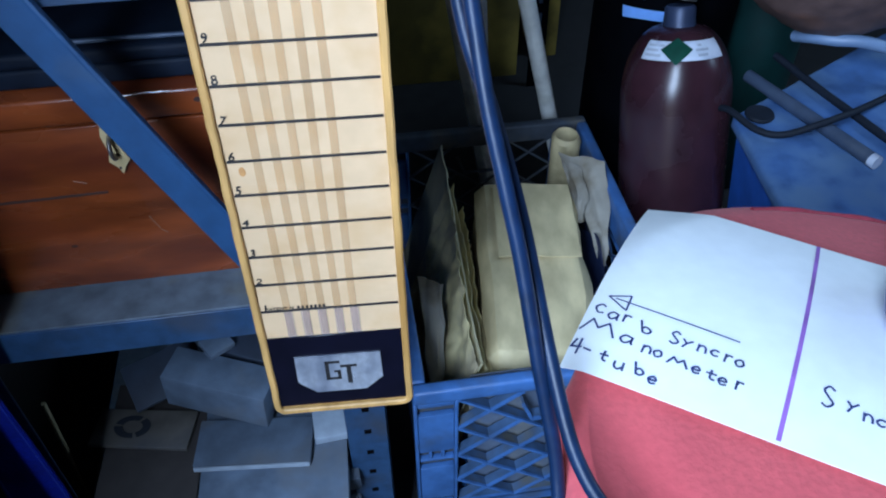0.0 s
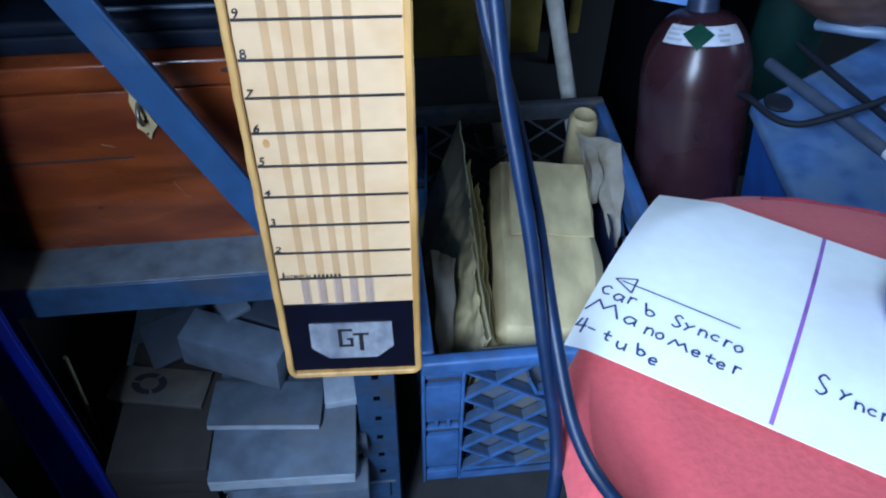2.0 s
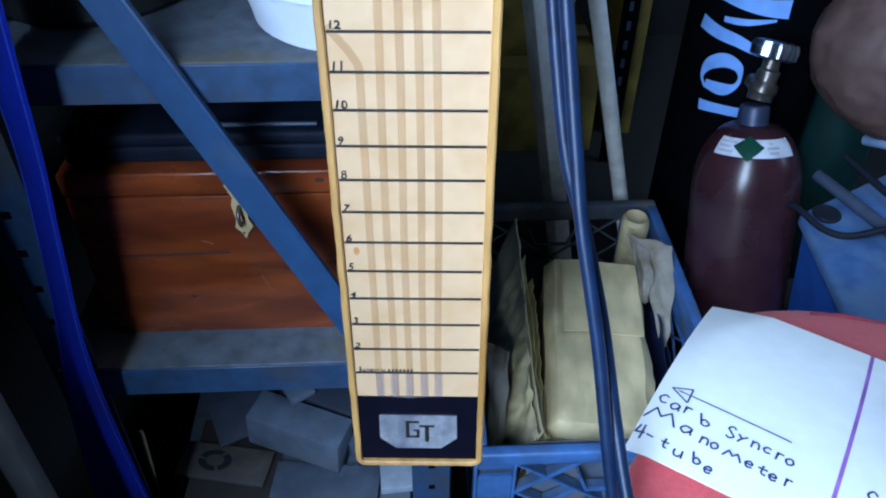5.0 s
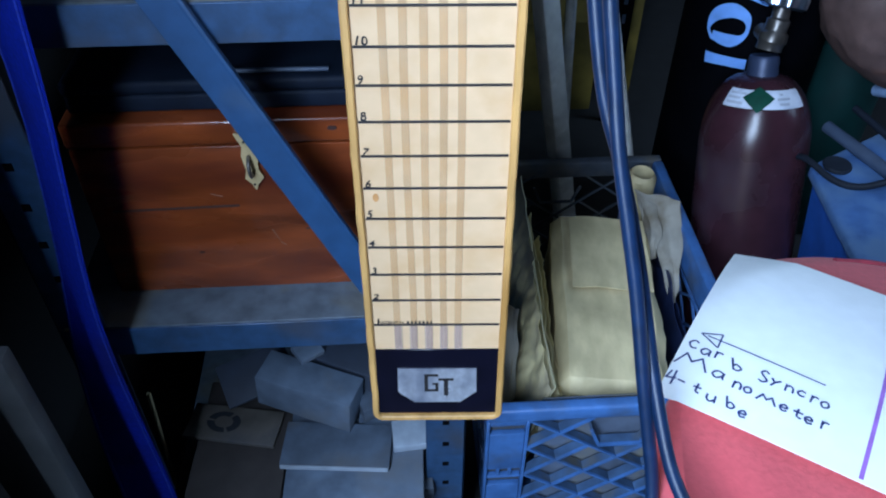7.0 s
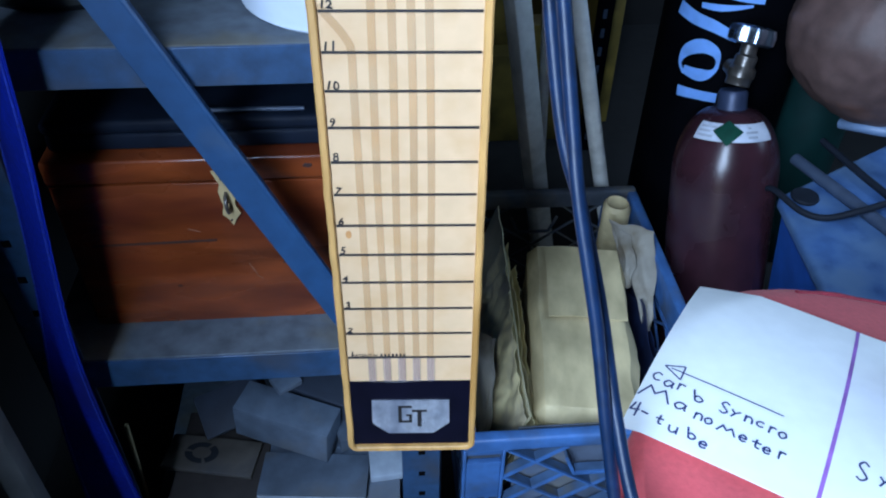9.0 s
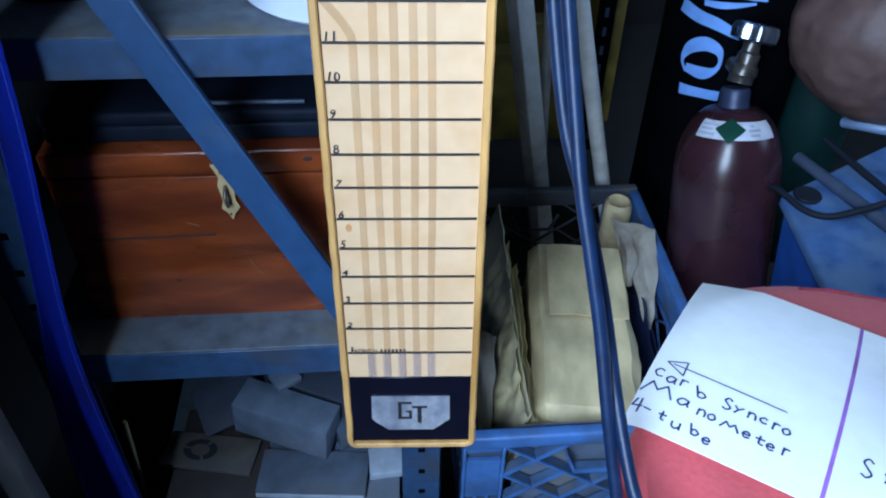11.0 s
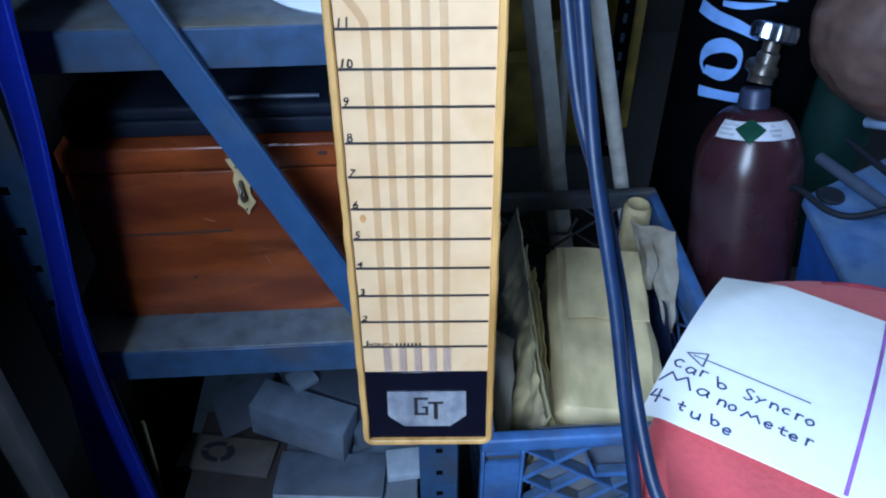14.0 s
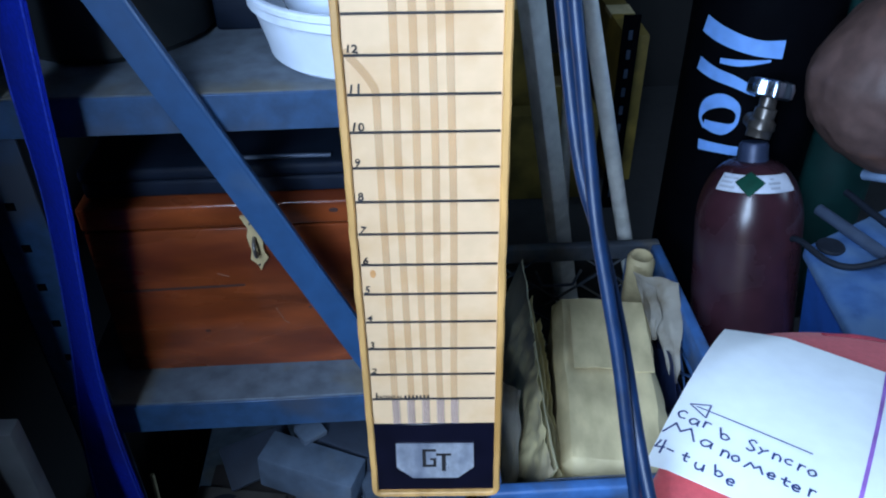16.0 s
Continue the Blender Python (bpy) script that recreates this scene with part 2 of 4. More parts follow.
def sheet(f, nu, nv, thick, bm=None):
    """A bent sheet: f(u, v) gives a place for u, v in 0 to 1; thick goes along its normal."""
    bm = bm or bmesh.new()
    g = [[Vector(f(i / nu, j / nv)) for j in range(nv + 1)] for i in range(nu + 1)]
    faces = []
    for sign in (0, 1):
        rows = []
        for i in range(nu + 1):
            row = []
            for j in range(nv + 1):
                du = g[min(i + 1, nu)][j] - g[max(i - 1, 0)][j]
                dv = g[i][min(j + 1, nv)] - g[i][max(j - 1, 0)]
                row.append(bm.verts.new(g[i][j] + du.cross(dv).normalized() * (-thick * sign)))
            rows.append(row)
        faces.append(rows)
    a, b = faces
    for i in range(nu):
        for j in range(nv):
            bm.faces.new((a[i][j], a[i + 1][j], a[i + 1][j + 1], a[i][j + 1]))
            bm.faces.new((b[i][j], b[i][j + 1], b[i + 1][j + 1], b[i + 1][j]))
    for i in range(nu):
        bm.faces.new((a[i][0], b[i][0], b[i + 1][0], a[i + 1][0]))
        bm.faces.new((a[i][nv], a[i + 1][nv], b[i + 1][nv], b[i][nv]))
    for j in range(nv):
        bm.faces.new((a[0][j], a[0][j + 1], b[0][j + 1], b[0][j]))
        bm.faces.new((a[nu][j], b[nu][j], b[nu][j + 1], a[nu][j + 1]))
    return bm


def outline(points, depth, bm=None):
    """A flat plate of that outline in the xz plane, its face towards -y."""
    bm = bm or bmesh.new()
    front = [bm.verts.new((x, 0, z)) for x, z in points]
    back = [bm.verts.new((x, depth, z)) for x, z in points]
    bm.faces.new(front)
    bm.faces.new(back[::-1])
    for k in range(len(points)):
        j = (k + 1) % len(points)
        bm.faces.new((front[k], back[k], back[j], front[j]))
    return bm


def letters(text, size, shear=0.0, thin=0.014):
    """A mesh of the built-in font, in the xy plane, a hair thick."""
    cu = bpy.data.curves.new("letters", "FONT")
    cu.body, cu.size, cu.extrude, cu.shear, cu.resolution_u = text, size, 0.00015, shear, 4
    cu.offset = -thin * size
    ob = bpy.data.objects.new("letters", cu)
    scene.collection.objects.link(ob)
    me = bpy.data.meshes.new_from_object(ob.evaluated_get(bpy.context.evaluated_depsgraph_get()))
    bpy.data.objects.remove(ob)
    bm = bmesh.new()
    bm.from_mesh(me)
    bpy.data.meshes.remove(me)
    return bm


def wobble(bm, amount, scale, seed=0.0):
    for v in bm.verts:
        v.co += noise.noise_vector(v.co * scale + Vector((seed, seed * 0.7, -seed))) * amount
    return bm


# ---- the garage ----
X0, X1, Y1, TOP = -2.0, 2.2, 1.75, 2.4
whole("floor", block(X0 - 0.1, X1 + 0.1, DOOR_Y - 3.0, Y1 + 0.1, -0.08, 0.0), CONCRETE, "concrete garage floor, coloured near-black for shade", "floor", kind="structure")
whole("wall_north", block(X0 - 0.1, X1 + 0.1, Y1, Y1 + 0.1, 0, TOP), PLASTER, "plain garage wall behind the clutter, coloured near-black for shade", "wall", kind="structure")
whole("wall_west", block(-0.64, -0.53, -0.1, Y1, 0, TOP), PLASTER, "plain garage wall beside the shelving, coloured near-black for shade", "wall", kind="structure")
# unseen block, added to keep the doorway's light off the shelving's left end
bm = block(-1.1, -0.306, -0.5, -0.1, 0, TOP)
whole("wall_pier", bm, PLASTER, "unseen plain pier added to shade the left of the shelving", "wall", kind="structure")
whole("wall_entry", block(-1.1, -1.0, DOOR_Y, -0.5, 0, TOP), PLASTER, "plain wall of the garage entry, coloured near-black for shade", "wall", kind="structure")
bm = block(X1, X1 + 0.1, DOOR_Y, -0.2, 0, TOP)
block(X1, X1 + 0.1, 0.8, Y1, 0, TOP, bm=bm)
block(X1, X1 + 0.1, -0.2, 0.8, 0, 1.1, bm=bm)
block(X1, X1 + 0.1, -0.2, 0.8, 2.1, TOP, bm=bm)
whole("wall_east", bm, PLASTER, "plain garage side wall with a window, coloured near-black for shade", "wall", kind="structure")
win = thing("window_1", "plain grey window frame high in the side wall", "window", pose(X1 + 0.05, 0.3, 1.1), kind="structure")
for y0, y1, z0, z1 in ((-0.5, 0.5, 0, 0.04), (-0.5, 0.5, 0.96, 1.0), (-0.5, -0.46, 0.0405, 0.9595), (0.46, 0.5, 0.0405, 0.9595)):
    part("window_frame", block(-0.02, 0.02, y0, y1, z0, z1, 0.003, 1), GREYSTEEL, win)
bm = block(-1.1, -0.93, DOOR_Y - 0.1, DOOR_Y, 0, TOP)
block(-0.26, X1 + 0.1, DOOR_Y - 0.1, DOOR_Y, 0, TOP, bm=bm)
block(-0.93, -0.26, DOOR_Y - 0.1, DOOR_Y, 2.32, TOP, bm=bm)
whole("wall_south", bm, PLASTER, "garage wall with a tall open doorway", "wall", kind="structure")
whole("ceiling", block(X0 - 0.1, X1 + 0.1, DOOR_Y - 0.1, Y1 + 0.1, TOP, TOP + 0.08), CEIL, "plain boarded garage ceiling", "ceiling", kind="structure")

# ---- steel shelving, seen from its end ----
SY = 0.072                 # front plane of the end posts
SHELVES = (0.11, 0.494, 0.792, 1.12)
SX0, SX1, SDEEP = -0.328, 0.034, 0.9
unit = thing("shelving_unit", "blue-grey enamelled steel shelving with perforated posts", "shelving", pose(0, 0, 0))


def angle_post(flip):
    """An upright of folded angle steel with punched slots, its corner outwards."""
    bm = bmesh.new()
    w, t, h = 0.042, 0.0025, 1.45
    s = -1 if flip else 1
    block(*sorted((0, s * w)), 0, t, 0, h, 0.0006, 1, bm)
    block(*sorted((0, s * t)), 0, w, 0, h, 0.0006, 1, bm)
    return bm


for x, flip in ((SX0, False), (SX1, True)):
    for y in (SY, SY + SDEEP):
        ob = part("post", angle_post(flip), STEEL, unit, at=pose(x, y, 0) @ (Matrix.Diagonal((1, -1, 1, 1)) if y > SY + 0.1 else Matrix()))
        if y < SY + 0.1:
            for k in range(36):
                z = 0.02 + k * 0.0381
                part("slot", block(-0.0035, 0.0035, -0.0006, 0.0004, z - 0.0035, z + 0.0035, 0.0002, 1), HOLE, ob,
                     at=Matrix.Translation((-0.021 if flip else 0.021, 0, 0)))
for z in SHELVES:
    lip = 0.034 if z < 0.7 else 0.029
    ob = part("shelf", block(SX0 + 0.006, SX1 - 0.006, SY - 0.0021, SY + SDEEP - 0.003, z - 0.003, z, 0.001, 1), STEEL_TOP, unit)
    part("shelf_lip", block(SX0 + 0.014, SX1 - 0.014, SY - 0.0045, SY - 0.0022, z - lip, z - 0.0002, 0.0008, 1), STEEL, ob)
    part("shelf_lip", block(SX0 + 0.014, SX1 - 0.014, SY - 0.0021, SY - 0.0004, z - lip, z - lip + 0.002, 0.0006, 1), STEEL, ob)
# diagonal end brace, an angle strip from the upper left to the lower right
a, b = Vector((-0.2545, SY - 0.009, 0.985)), Vector((0.009, SY - 0.009, 0.407))
way = (b - a).normalized()
side = Vector((0, -1, 0)).cross(way)
L = (b - a).length
bm = block(-0.0148, 0.0118, -0.0012, 0.0012, 0, L, 0.0005, 1)
block(-0.0152, -0.0112, -0.005, -0.0014, 0, L, 0.0012, 2, bm)
turn = Matrix((side, Vector((0, -1, 0)) * -1, way)).transposed()
if turn.determinant() < 0:
    turn = Matrix((-side, Vector((0, 1, 0)), way)).transposed()
brace = part("brace", bm, BRACE, unit, "diagonal blue-grey steel brace", at=Matrix.Translation(a) @ turn.to_4x4())

# ---- the four-tube manometer hung on the shelving ----
BOARD = Matrix(((0.99836, 0.05722, -0.00057, 0), (-0.05701, 0.99555, 0.07509, 0), (0.00486, -0.07493, 0.99718, 0.53), (0, 0, 0, 1)))
gauge = thing("manometer", "long cream tube manometer with amber rim and black lower plate", "manometer", BOARD)
HALF, PITCH, UPPER, LOWER = 0.0484, 0.0254, 0.63, -0.0845
W, R = HALF + 0.0062, 0.0085


def around(off):
    """The frame's outline, down one side, round the lower corners and up the other, set in by off."""
    r = max(0.0025, R - off)
    cx, cz = W - off - r, LOWER - 0.0005 + off + r
    arc = [(cx + r * math.cos(a), cz + r * math.sin(a)) for a in (-math.pi / 2 * (1 - k / 7) for k in range(8))]
    return [(-W + off, UPPER)] + [(-x, z) for x, z in arc[::-1]] + arc + [(W - off, UPPER)]


part("backing", outline(around(0.0006), 0.0108), RIM, gauge, "amber wooden backing board", at=Matrix.Translation((0, 0.0012, 0)))
part("scale_panel", block(-HALF - 0.0012, HALF + 0.0012, 0.0, 0.006, -0.003, UPPER - 0.005, 0.0006, 1), CREAM, gauge, "cream plastic scale panel")
bm, rows = bmesh.new(), []
for (ox, oz), (mx, mz), (nx, nz), (ix, iz) in zip(around(0.0), around(0.0012), around(0.0044), around(0.0054)):
    rows.append([bm.verts.new(q) for q in ((ox, 0.008, oz), (ox, -0.0022, oz), (mx, -0.0035, mz), (nx, -0.0035, nz), (ix, -0.0024, iz), (ix, 0.008, iz))])
for a, b in zip(rows, rows[1:]):
    for k in range(6):
        bm.faces.new((a[k], a[(k + 1) % 6], b[(k + 1) % 6], b[k]))
bm.faces.new(rows[0])
bm.faces.new(rows[-1][::-1])
bmesh.ops.subdivide_edges(bm, edges=[e for e in bm.edges if e.calc_length() > 0.3], cuts=90)
part("rim", wobble(bm, 0.0006, 60), RIM, gauge, "amber raised rim with chipped edges")
plate = part("name_plate", block(-HALF - 0.001, HALF + 0.001, -0.0012, 0.004, LOWER + 0.0066, -0.0015, 0.0005, 1), BLACKP, gauge, "black gloss lower plate")
badge = part("badge", outline(((-0.032, -0.023), (0.032, -0.023), (0.0325, -0.05), (0.019, -0.0625), (-0.019, -0.0625), (-0.0325, -0.05)), 0.0014), BADGE, gauge,
             "brushed metal badge", at=Matrix.Translation((0, -0.0024, 0)))
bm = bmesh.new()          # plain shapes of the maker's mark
for x0, x1, z0, z1 in ((-0.0105, -0.0075, -0.049, -0.0285), (-0.0105, 0.001, -0.031, -0.0285), (-0.0105, 0.001, -0.049, -0.0465), (-0.0015, 0.001, -0.049, -0.039),
                       (-0.004, 0.001, -0.041, -0.039), (0.001, 0.0135, -0.036, -0.0335), (0.0055, 0.009, -0.054, -0.0335)):
    block(x0, x1, -0.0003, 0.0001, z0, z1, bm=bm)
part("badge_mark", bm, INK, badge)
for k in range(1, 25):
    part("scale_line", block(-HALF, HALF, -0.0012, 0.0004, k * PITCH - 0.00075, k * PITCH + 0.00075, 0.0002, 1), INK, gauge)
for k in range(1, 13):
    bm = letters(str(k), 0.0078, 0.15, -0.02)
    wobble(bm, 0.0009, 170, k * 3.1)
    part("numeral", bm, INK, gauge, at=Matrix.Translation((-HALF + (0.0008 if k > 9 else 0.001), -0.0006, k * PITCH + 0.0012)) @ pose(0, 0, 0, 90))
part("small_print", letters("PATENT N", 0.0034, 0.0, -0.01), INK, gauge, at=Matrix.Translation((-HALF + 0.0032, -0.0006, PITCH + 0.0013)) @ pose(0, 0, 0, 90) @ Matrix.Diagonal((1.25, 1, 1, 1)))
for k in range(7):
    x = -HALF + 0.0255 + k * 0.003
    part("number_bar", block(x, x + 0.0017, -0.0008, 0.0002, PITCH + 0.0013, PITCH + 0.0034), INK, gauge)
TUBES = (-0.0298, -0.018, -0.0061, 0.0057, 0.0171)
for k, x in enumerate(TUBES):
    if k == 0:
        line = [(x - 0.0006, 0.0, z * 0.01) for z in range(0, 29, 2)] + [(x - 0.003, 0, 0.287), (x - 0.009, 0, 0.296), (x - 0.019, 0, 0.308)]
    else:
        line = [(x + 0.0006 * math.sin(k + z * 0.4), 0.0, z * 0.02) for z in range(0, 31)]
    part("tube", hose(line, 0.0026, 14, 3), TUBE, gauge, "clear tube stained amber", at=Matrix.Diagonal((1, 0.22, 1, 1)))
    part("tube_end", hose([(x, -0.0002, -0.001), (x, -0.0002, 0.012), (x, -0.0002, 0.0245)], 0.0033, 14, 2), TUBEGREY, gauge, "greyish clear tube end", at=Matrix.Diagonal((1, 0.3, 1, 1)))
bm = spun([(0, -0.0002), (0.0028, -0.0002), (0.0026, 0.0004), (0, 0.0006)], 16)
part("rust_spot", bm, SPOT, gauge, at=Matrix.Translation((-0.0405, 0, 0.1445)) @ pose(0, 0, 0, 90) @ Matrix.Diagonal((0.8, 1.25, 1, 1)))

# ---- stained wooden chest on the middle shelf ----
chest = thing("wooden_chest", "red-brown stained wooden chest with brass clasp", "wooden box", pose(0, 0, SHELVES[1]))
CX0, CX1, CY0, CY1, CH = -0.282, -0.014, 0.114, 0.46, 0.1805
part("body", block(CX0, CX1, CY0, CY1, 0, CH - 0.024, 0.0015, 2), WOOD, chest)
part("lid", block(CX0 - 0.001, CX1 + 0.001, CY0 - 0.001, CY1, CH - 0.0222, CH, 0.0025, 3), WOOD, chest)
part("crack", block(CX0 + 0.02, CX0 + 0.125, CY0 - 0.0006, CY0 + 0.001, 0.0978, 0.1002, 0.0004, 1), mat("wood_crack", (0.035, 0.01, 0.006), 0.8, bump=0), chest, at=pose(0, 0, 0, 0, -1.0, 0))
clasp = part("clasp", outline(((-0.148, 0.17), (-0.13, 0.17), (-0.133, 0.158), (-0.1285, 0.152), (-0.13, 0.136), (-0.126, 0.128), (-0.1325, 0.121), (-0.1355, 0.115), (-0.139, 0.122),
                             (-0.1445, 0.127), (-0.142, 0.136), (-0.1445, 0.15), (-0.142, 0.158)), 0.002), BRASS, chest, "ornate brass hasp",
             at=Matrix.Translation((-0.0055, CY0 - 0.0045, 0)) @ Matrix.Translation((-0.137, 0, 0.143)) @ Matrix.Diagonal((0.82, 1, 1.0, 1)) @ Matrix.Translation((0.137, 0, -0.143)))
part("staple", hose([(-0.137, 0, 0.149), (-0.137, -0.006, 0.147), (-0.1365, -0.009, 0.141), (-0.136, -0.006, 0.134), (-0.136, 0, 0.132)], 0.002, 10, 4), VALVE, clasp, "dark iron staple")
for x, z in ((-0.1395, 0.163), (-0.1335, 0.163), (-0.1365, 0.121)):
    part("nail", spun([(0, 0), (0.0013, 0), (0.001, 0.0007), (0, 0.001)], 10), VALVE, clasp, at=pose(x, -0.0002, z, 90))
for x, z, r in ((-0.075, 0.171, 0.0028), (-0.101, 0.072, 0.0022), (-0.105, 0.068, 0.0014), (-0.2, 0.045, 0.0018), (-0.055, 0.118, 0.002)):
    part("knot", wobble(spun([(0, -0.0003), (r, -0.0003), (r * 0.8, 0.0004), (0, 0.0003)], 14), 0.0004, 300, x), bpy.data.materials["wood_crack"], chest, at=pose(x, CY0 - (0.0012 if z > 0.16 else 0.0002), z, 90) @ Matrix.Diagonal((1.5, 0.8, 1, 1)))
SCRATCH = mat("pale_scratch", (0.2, 0.09, 0.055), 0.5, bump=0)
for x, z, w, tilt in ((-0.133, 0.062, 0.014, 68), (-0.128, 0.052, 0.006, 40), (-0.1, 0.076, 0.008, -30), (-0.176, 0.108, 0.01, 20), (-0.06, 0.09, 0.007, 55), (-0.045, 0.167, 0.008, -12)):
    part("scratch", block(-w / 2, w / 2, -0.0002, 0.0004, -0.0004, 0.0004), SCRATCH, chest, at=pose(x, CY0 - (0.0012 if z > 0.16 else 0.0002), z, 0, tilt, 0))
case = thing("steel_case", "flat dark navy steel case lying on the chest", "case", pose(0, 0, SHELVES[1] + CH))
part("body", wobble(block(-0.278, -0.022, 0.128, 0.42, 0.0, 0.015, 0.003, 3), 0.0006, 20), TRAY, case)
part("lid", wobble(block(-0.279, -0.021, 0.127, 0.421, 0.0155, 0.0275, 0.004, 3), 0.0006, 20), TRAY, case)
whole("steel_rod", hose([(-0.165, 0.137, SHELVES[1] + CH + 0.0295), (-0.11, 0.1365, SHELVES[1] + CH + 0.0295), (-0.075, 0.136, SHELVES[1] + CH + 0.0295)], 0.0019, 10, 2), PIPE, "thin bare steel rod lying on a dark case", "rod")

# ---- tubs and pot on the upper shelf ----
Z2 = SHELVES[2]


def tub(r, h, z):
    t = 0.004
    return spun([(0, z), (r * 0.82, z), (r * 0.86, z + 0.003), (r * 0.88, z + 0.012), (r * 0.96, z + h - 0.012), (r, z + h - 0.01), (r, z + h), (r - t, z + h),
                 (r * 0.94 - t, z + h - 0.014), (r * 0.86 - t, z + 0.012), (0, z + t)], 44)


low = thing("plastic_tub", "scuffed white plastic tub on the steel shelf", "tub", pose(-0.035, 0.152, Z2), "nested white tubs")
part("body", tub(0.09, 0.05, 0), CERAMIC, low)
part("rim", spun([(0.0903, 0.046), (0.0912, 0.047), (0.0912, 0.0505), (0.0902, 0.0515), (0.0865, 0.0515), (0.0865, 0.0502), (0.0903, 0.0502)], 44), CERAMIC, low)
high = thing("plastic_bowl", "scuffed white plastic bowl nested in a tub, wire handle", "bowl", pose(-0.027, 0.16, Z2 + 0.032), "nested white tubs")
part("body", tub(0.084, 0.052, 0), CERAMIC, high)
part("handle", hose([(-0.052, -0.052, 0.054), (-0.03, -0.079, 0.054), (-0.012, -0.092, 0.04), (0.01, -0.1, 0.022), (0.035, -0.098, 0.012), (0.075, -0.06, 0.03), (0.086, -0.01, 0.05)], 0.0028, 8, 6), WIRE, high, "bent wire handle")
pot = thing("cooking_pot", "dark grimy metal pot on the steel shelf", "pot", pose(-0.24, 0.198, Z2))
part("body", spun([(0, 0), (0.072, 0), (0.078, 0.006), (0.08, 0.135), (0.08, 0.14), (0.075, 0.14), (0.073, 0.01), (0, 0.008)], 48), DARKPOT, pot)
part("rim", spun([(0.0802, 0.13), (0.083, 0.133), (0.084, 0.139), (0.081, 0.1425), (0.076, 0.1425), (0.076, 0.1405), (0.0802, 0.1405)], 48), DARKPOT, pot)
part("band", spun([(0.0786, 0.068), (0.081, 0.07), (0.0812, 0.074), (0.0788, 0.076)], 48), DARKPOT, pot)

# low black block that fills the dark band below the basin
tray = thing("black_block", "low matt black block at the back of the shelf", "tray", pose(-0.075, 0.31, Z2))
part("body", block(-0.085, 0.085, -0.125, 0.125, 0, 0.03, 0.004, 2), TRAY, tray)
part("rim", block(-0.087, 0.087, -0.127, 0.127, 0.0302, 0.036, 0.002, 2), TRAY, tray)
basin = thing("plastic_basin", "pale plastic basin standing on a black block", "basin", pose(-0.085, 0.295, Z2 + 0.0362))
part("body", spun([(0, 0), (0.07, 0), (0.076, 0.004), (0.092, 0.06), (0.093, 0.064), (0.088, 0.064), (0.073, 0.008), (0, 0.006)], 40), CERAMIC, basin)
part("rim", spun([(0.0932, 0.056), (0.096, 0.058), (0.097, 0.063), (0.095, 0.0665), (0.0882, 0.0665), (0.0882, 0.0645), (0.0932, 0.0645)], 40), CERAMIC, basin)

# ---- stone tiles on the lowest shelf ----
ZB = SHELVES[0]


def tile(w, d, h, m, material, label, name="stone_tile", cat="tile", group="loose grey tiles"):
    bm = block(-w / 2, w / 2, -d / 2, d / 2, 0, h, 0.0015, 2)
    return whole(name, wobble(bm, 0.0012, 22, w * 30), material, label, cat, m, group)


z = ZB
for k, (dx, h) in enumerate(((0.0, 0.03), (0.008, 0.028), (-0.006, 0.03), (0.004, 0.022))):
    tile(0.15, 0.2, h, pose(-0.085 + dx, 0.125 + 0.01 * k, z, 0, 0, 2 * k - 3), TILE, "grey stone tile in a low stack")
    z += h + 0.0005
tile(0.152, 0.2, 0.019, pose(-0.086, 0.118, z, 0, 0, -2), TILE, "wide pale grey stone tile topping the stack")
# paler strip paints the light that catches the tile's front edge
part("lit_edge", block(-0.075, 0.075, -0.1022, -0.1002, 0.001, 0.0175, 0.0006, 1), mat("pale_stone", (0.25, 0.3, 0.36), 0.7, 0.0, 60, 0.15, 0.2), bpy.data.objects["stone_tile.004"], "front edge paled as if lit")
ztop = z + 0.0205
thin = tile(0.121, 0.056, 0.0075, pose(-0.107, 0.104, ztop, 0, 0, -5.5), TILE, "thin grey tile with a front edge paled as if lit")
# the same painted light along the thin tile's front
part("lit_edge", block(-0.0595, 0.0595, -0.0305, -0.0283, 0.0008, 0.0072, 0.0005, 1), bpy.data.materials["pale_stone"], thin, "front edge paled as if lit")
tile(0.042, 0.036, 0.012, pose(-0.0235, 0.112, ztop, 0, 0, 4), bpy.data.materials["pale_stone"], "small broken piece of grey tile")
tile(0.03, 0.035, 0.02, pose(-0.068, 0.152, ztop + 0.008, 0, 0, 20), TILE, "small broken piece of grey tile")
tile(0.115, 0.042, 0.05, pose(-0.1385, 0.158, ztop + 0.0115, 0, 4, -21.6), TILE, "thick grey stone block lying askew", "stone_block", "stone block")
tile(0.11, 0.06, 0.05, pose(-0.1, 0.205, ztop + 0.0085, 0, 4, -24), DARKTILE, "dark slate block lying behind a grey one", "stone_block", "stone block")
tile(0.03, 0.026, 0.008, pose(-0.139, 0.192, ztop + 0.0635, 6, 4, 35), TILE, "small broken piece of grey tile")
z = ZB
for k in range(4):
    tile(0.105, 0.17, 0.03, pose(-0.232 + 0.005 * k, 0.14 - 0.004 * k, z, 0, 0, 3 - 2 * k), DARKBOARD, "dark grimy board in a low stack", "dark_board", "board", "stacked boards")
    z += 0.0305
printed = thing("printed_tile", "brownish tile with a faded dark round print", "tile", pose(-0.229, 0.147, z, 0, 0, -11))
part("slab", wobble(block(-0.054, 0.054, -0.024, 0.024, 0, 0.006, 0.0015, 2), 0.001, 25), mat("brown_glazed_tile", (0.075, 0.068, 0.06), 0.6, 0.0, 35, 0.3, 0.3, (0.05, 0.05, 0.055), 16, 0.5), printed)
bm = bmesh.new()
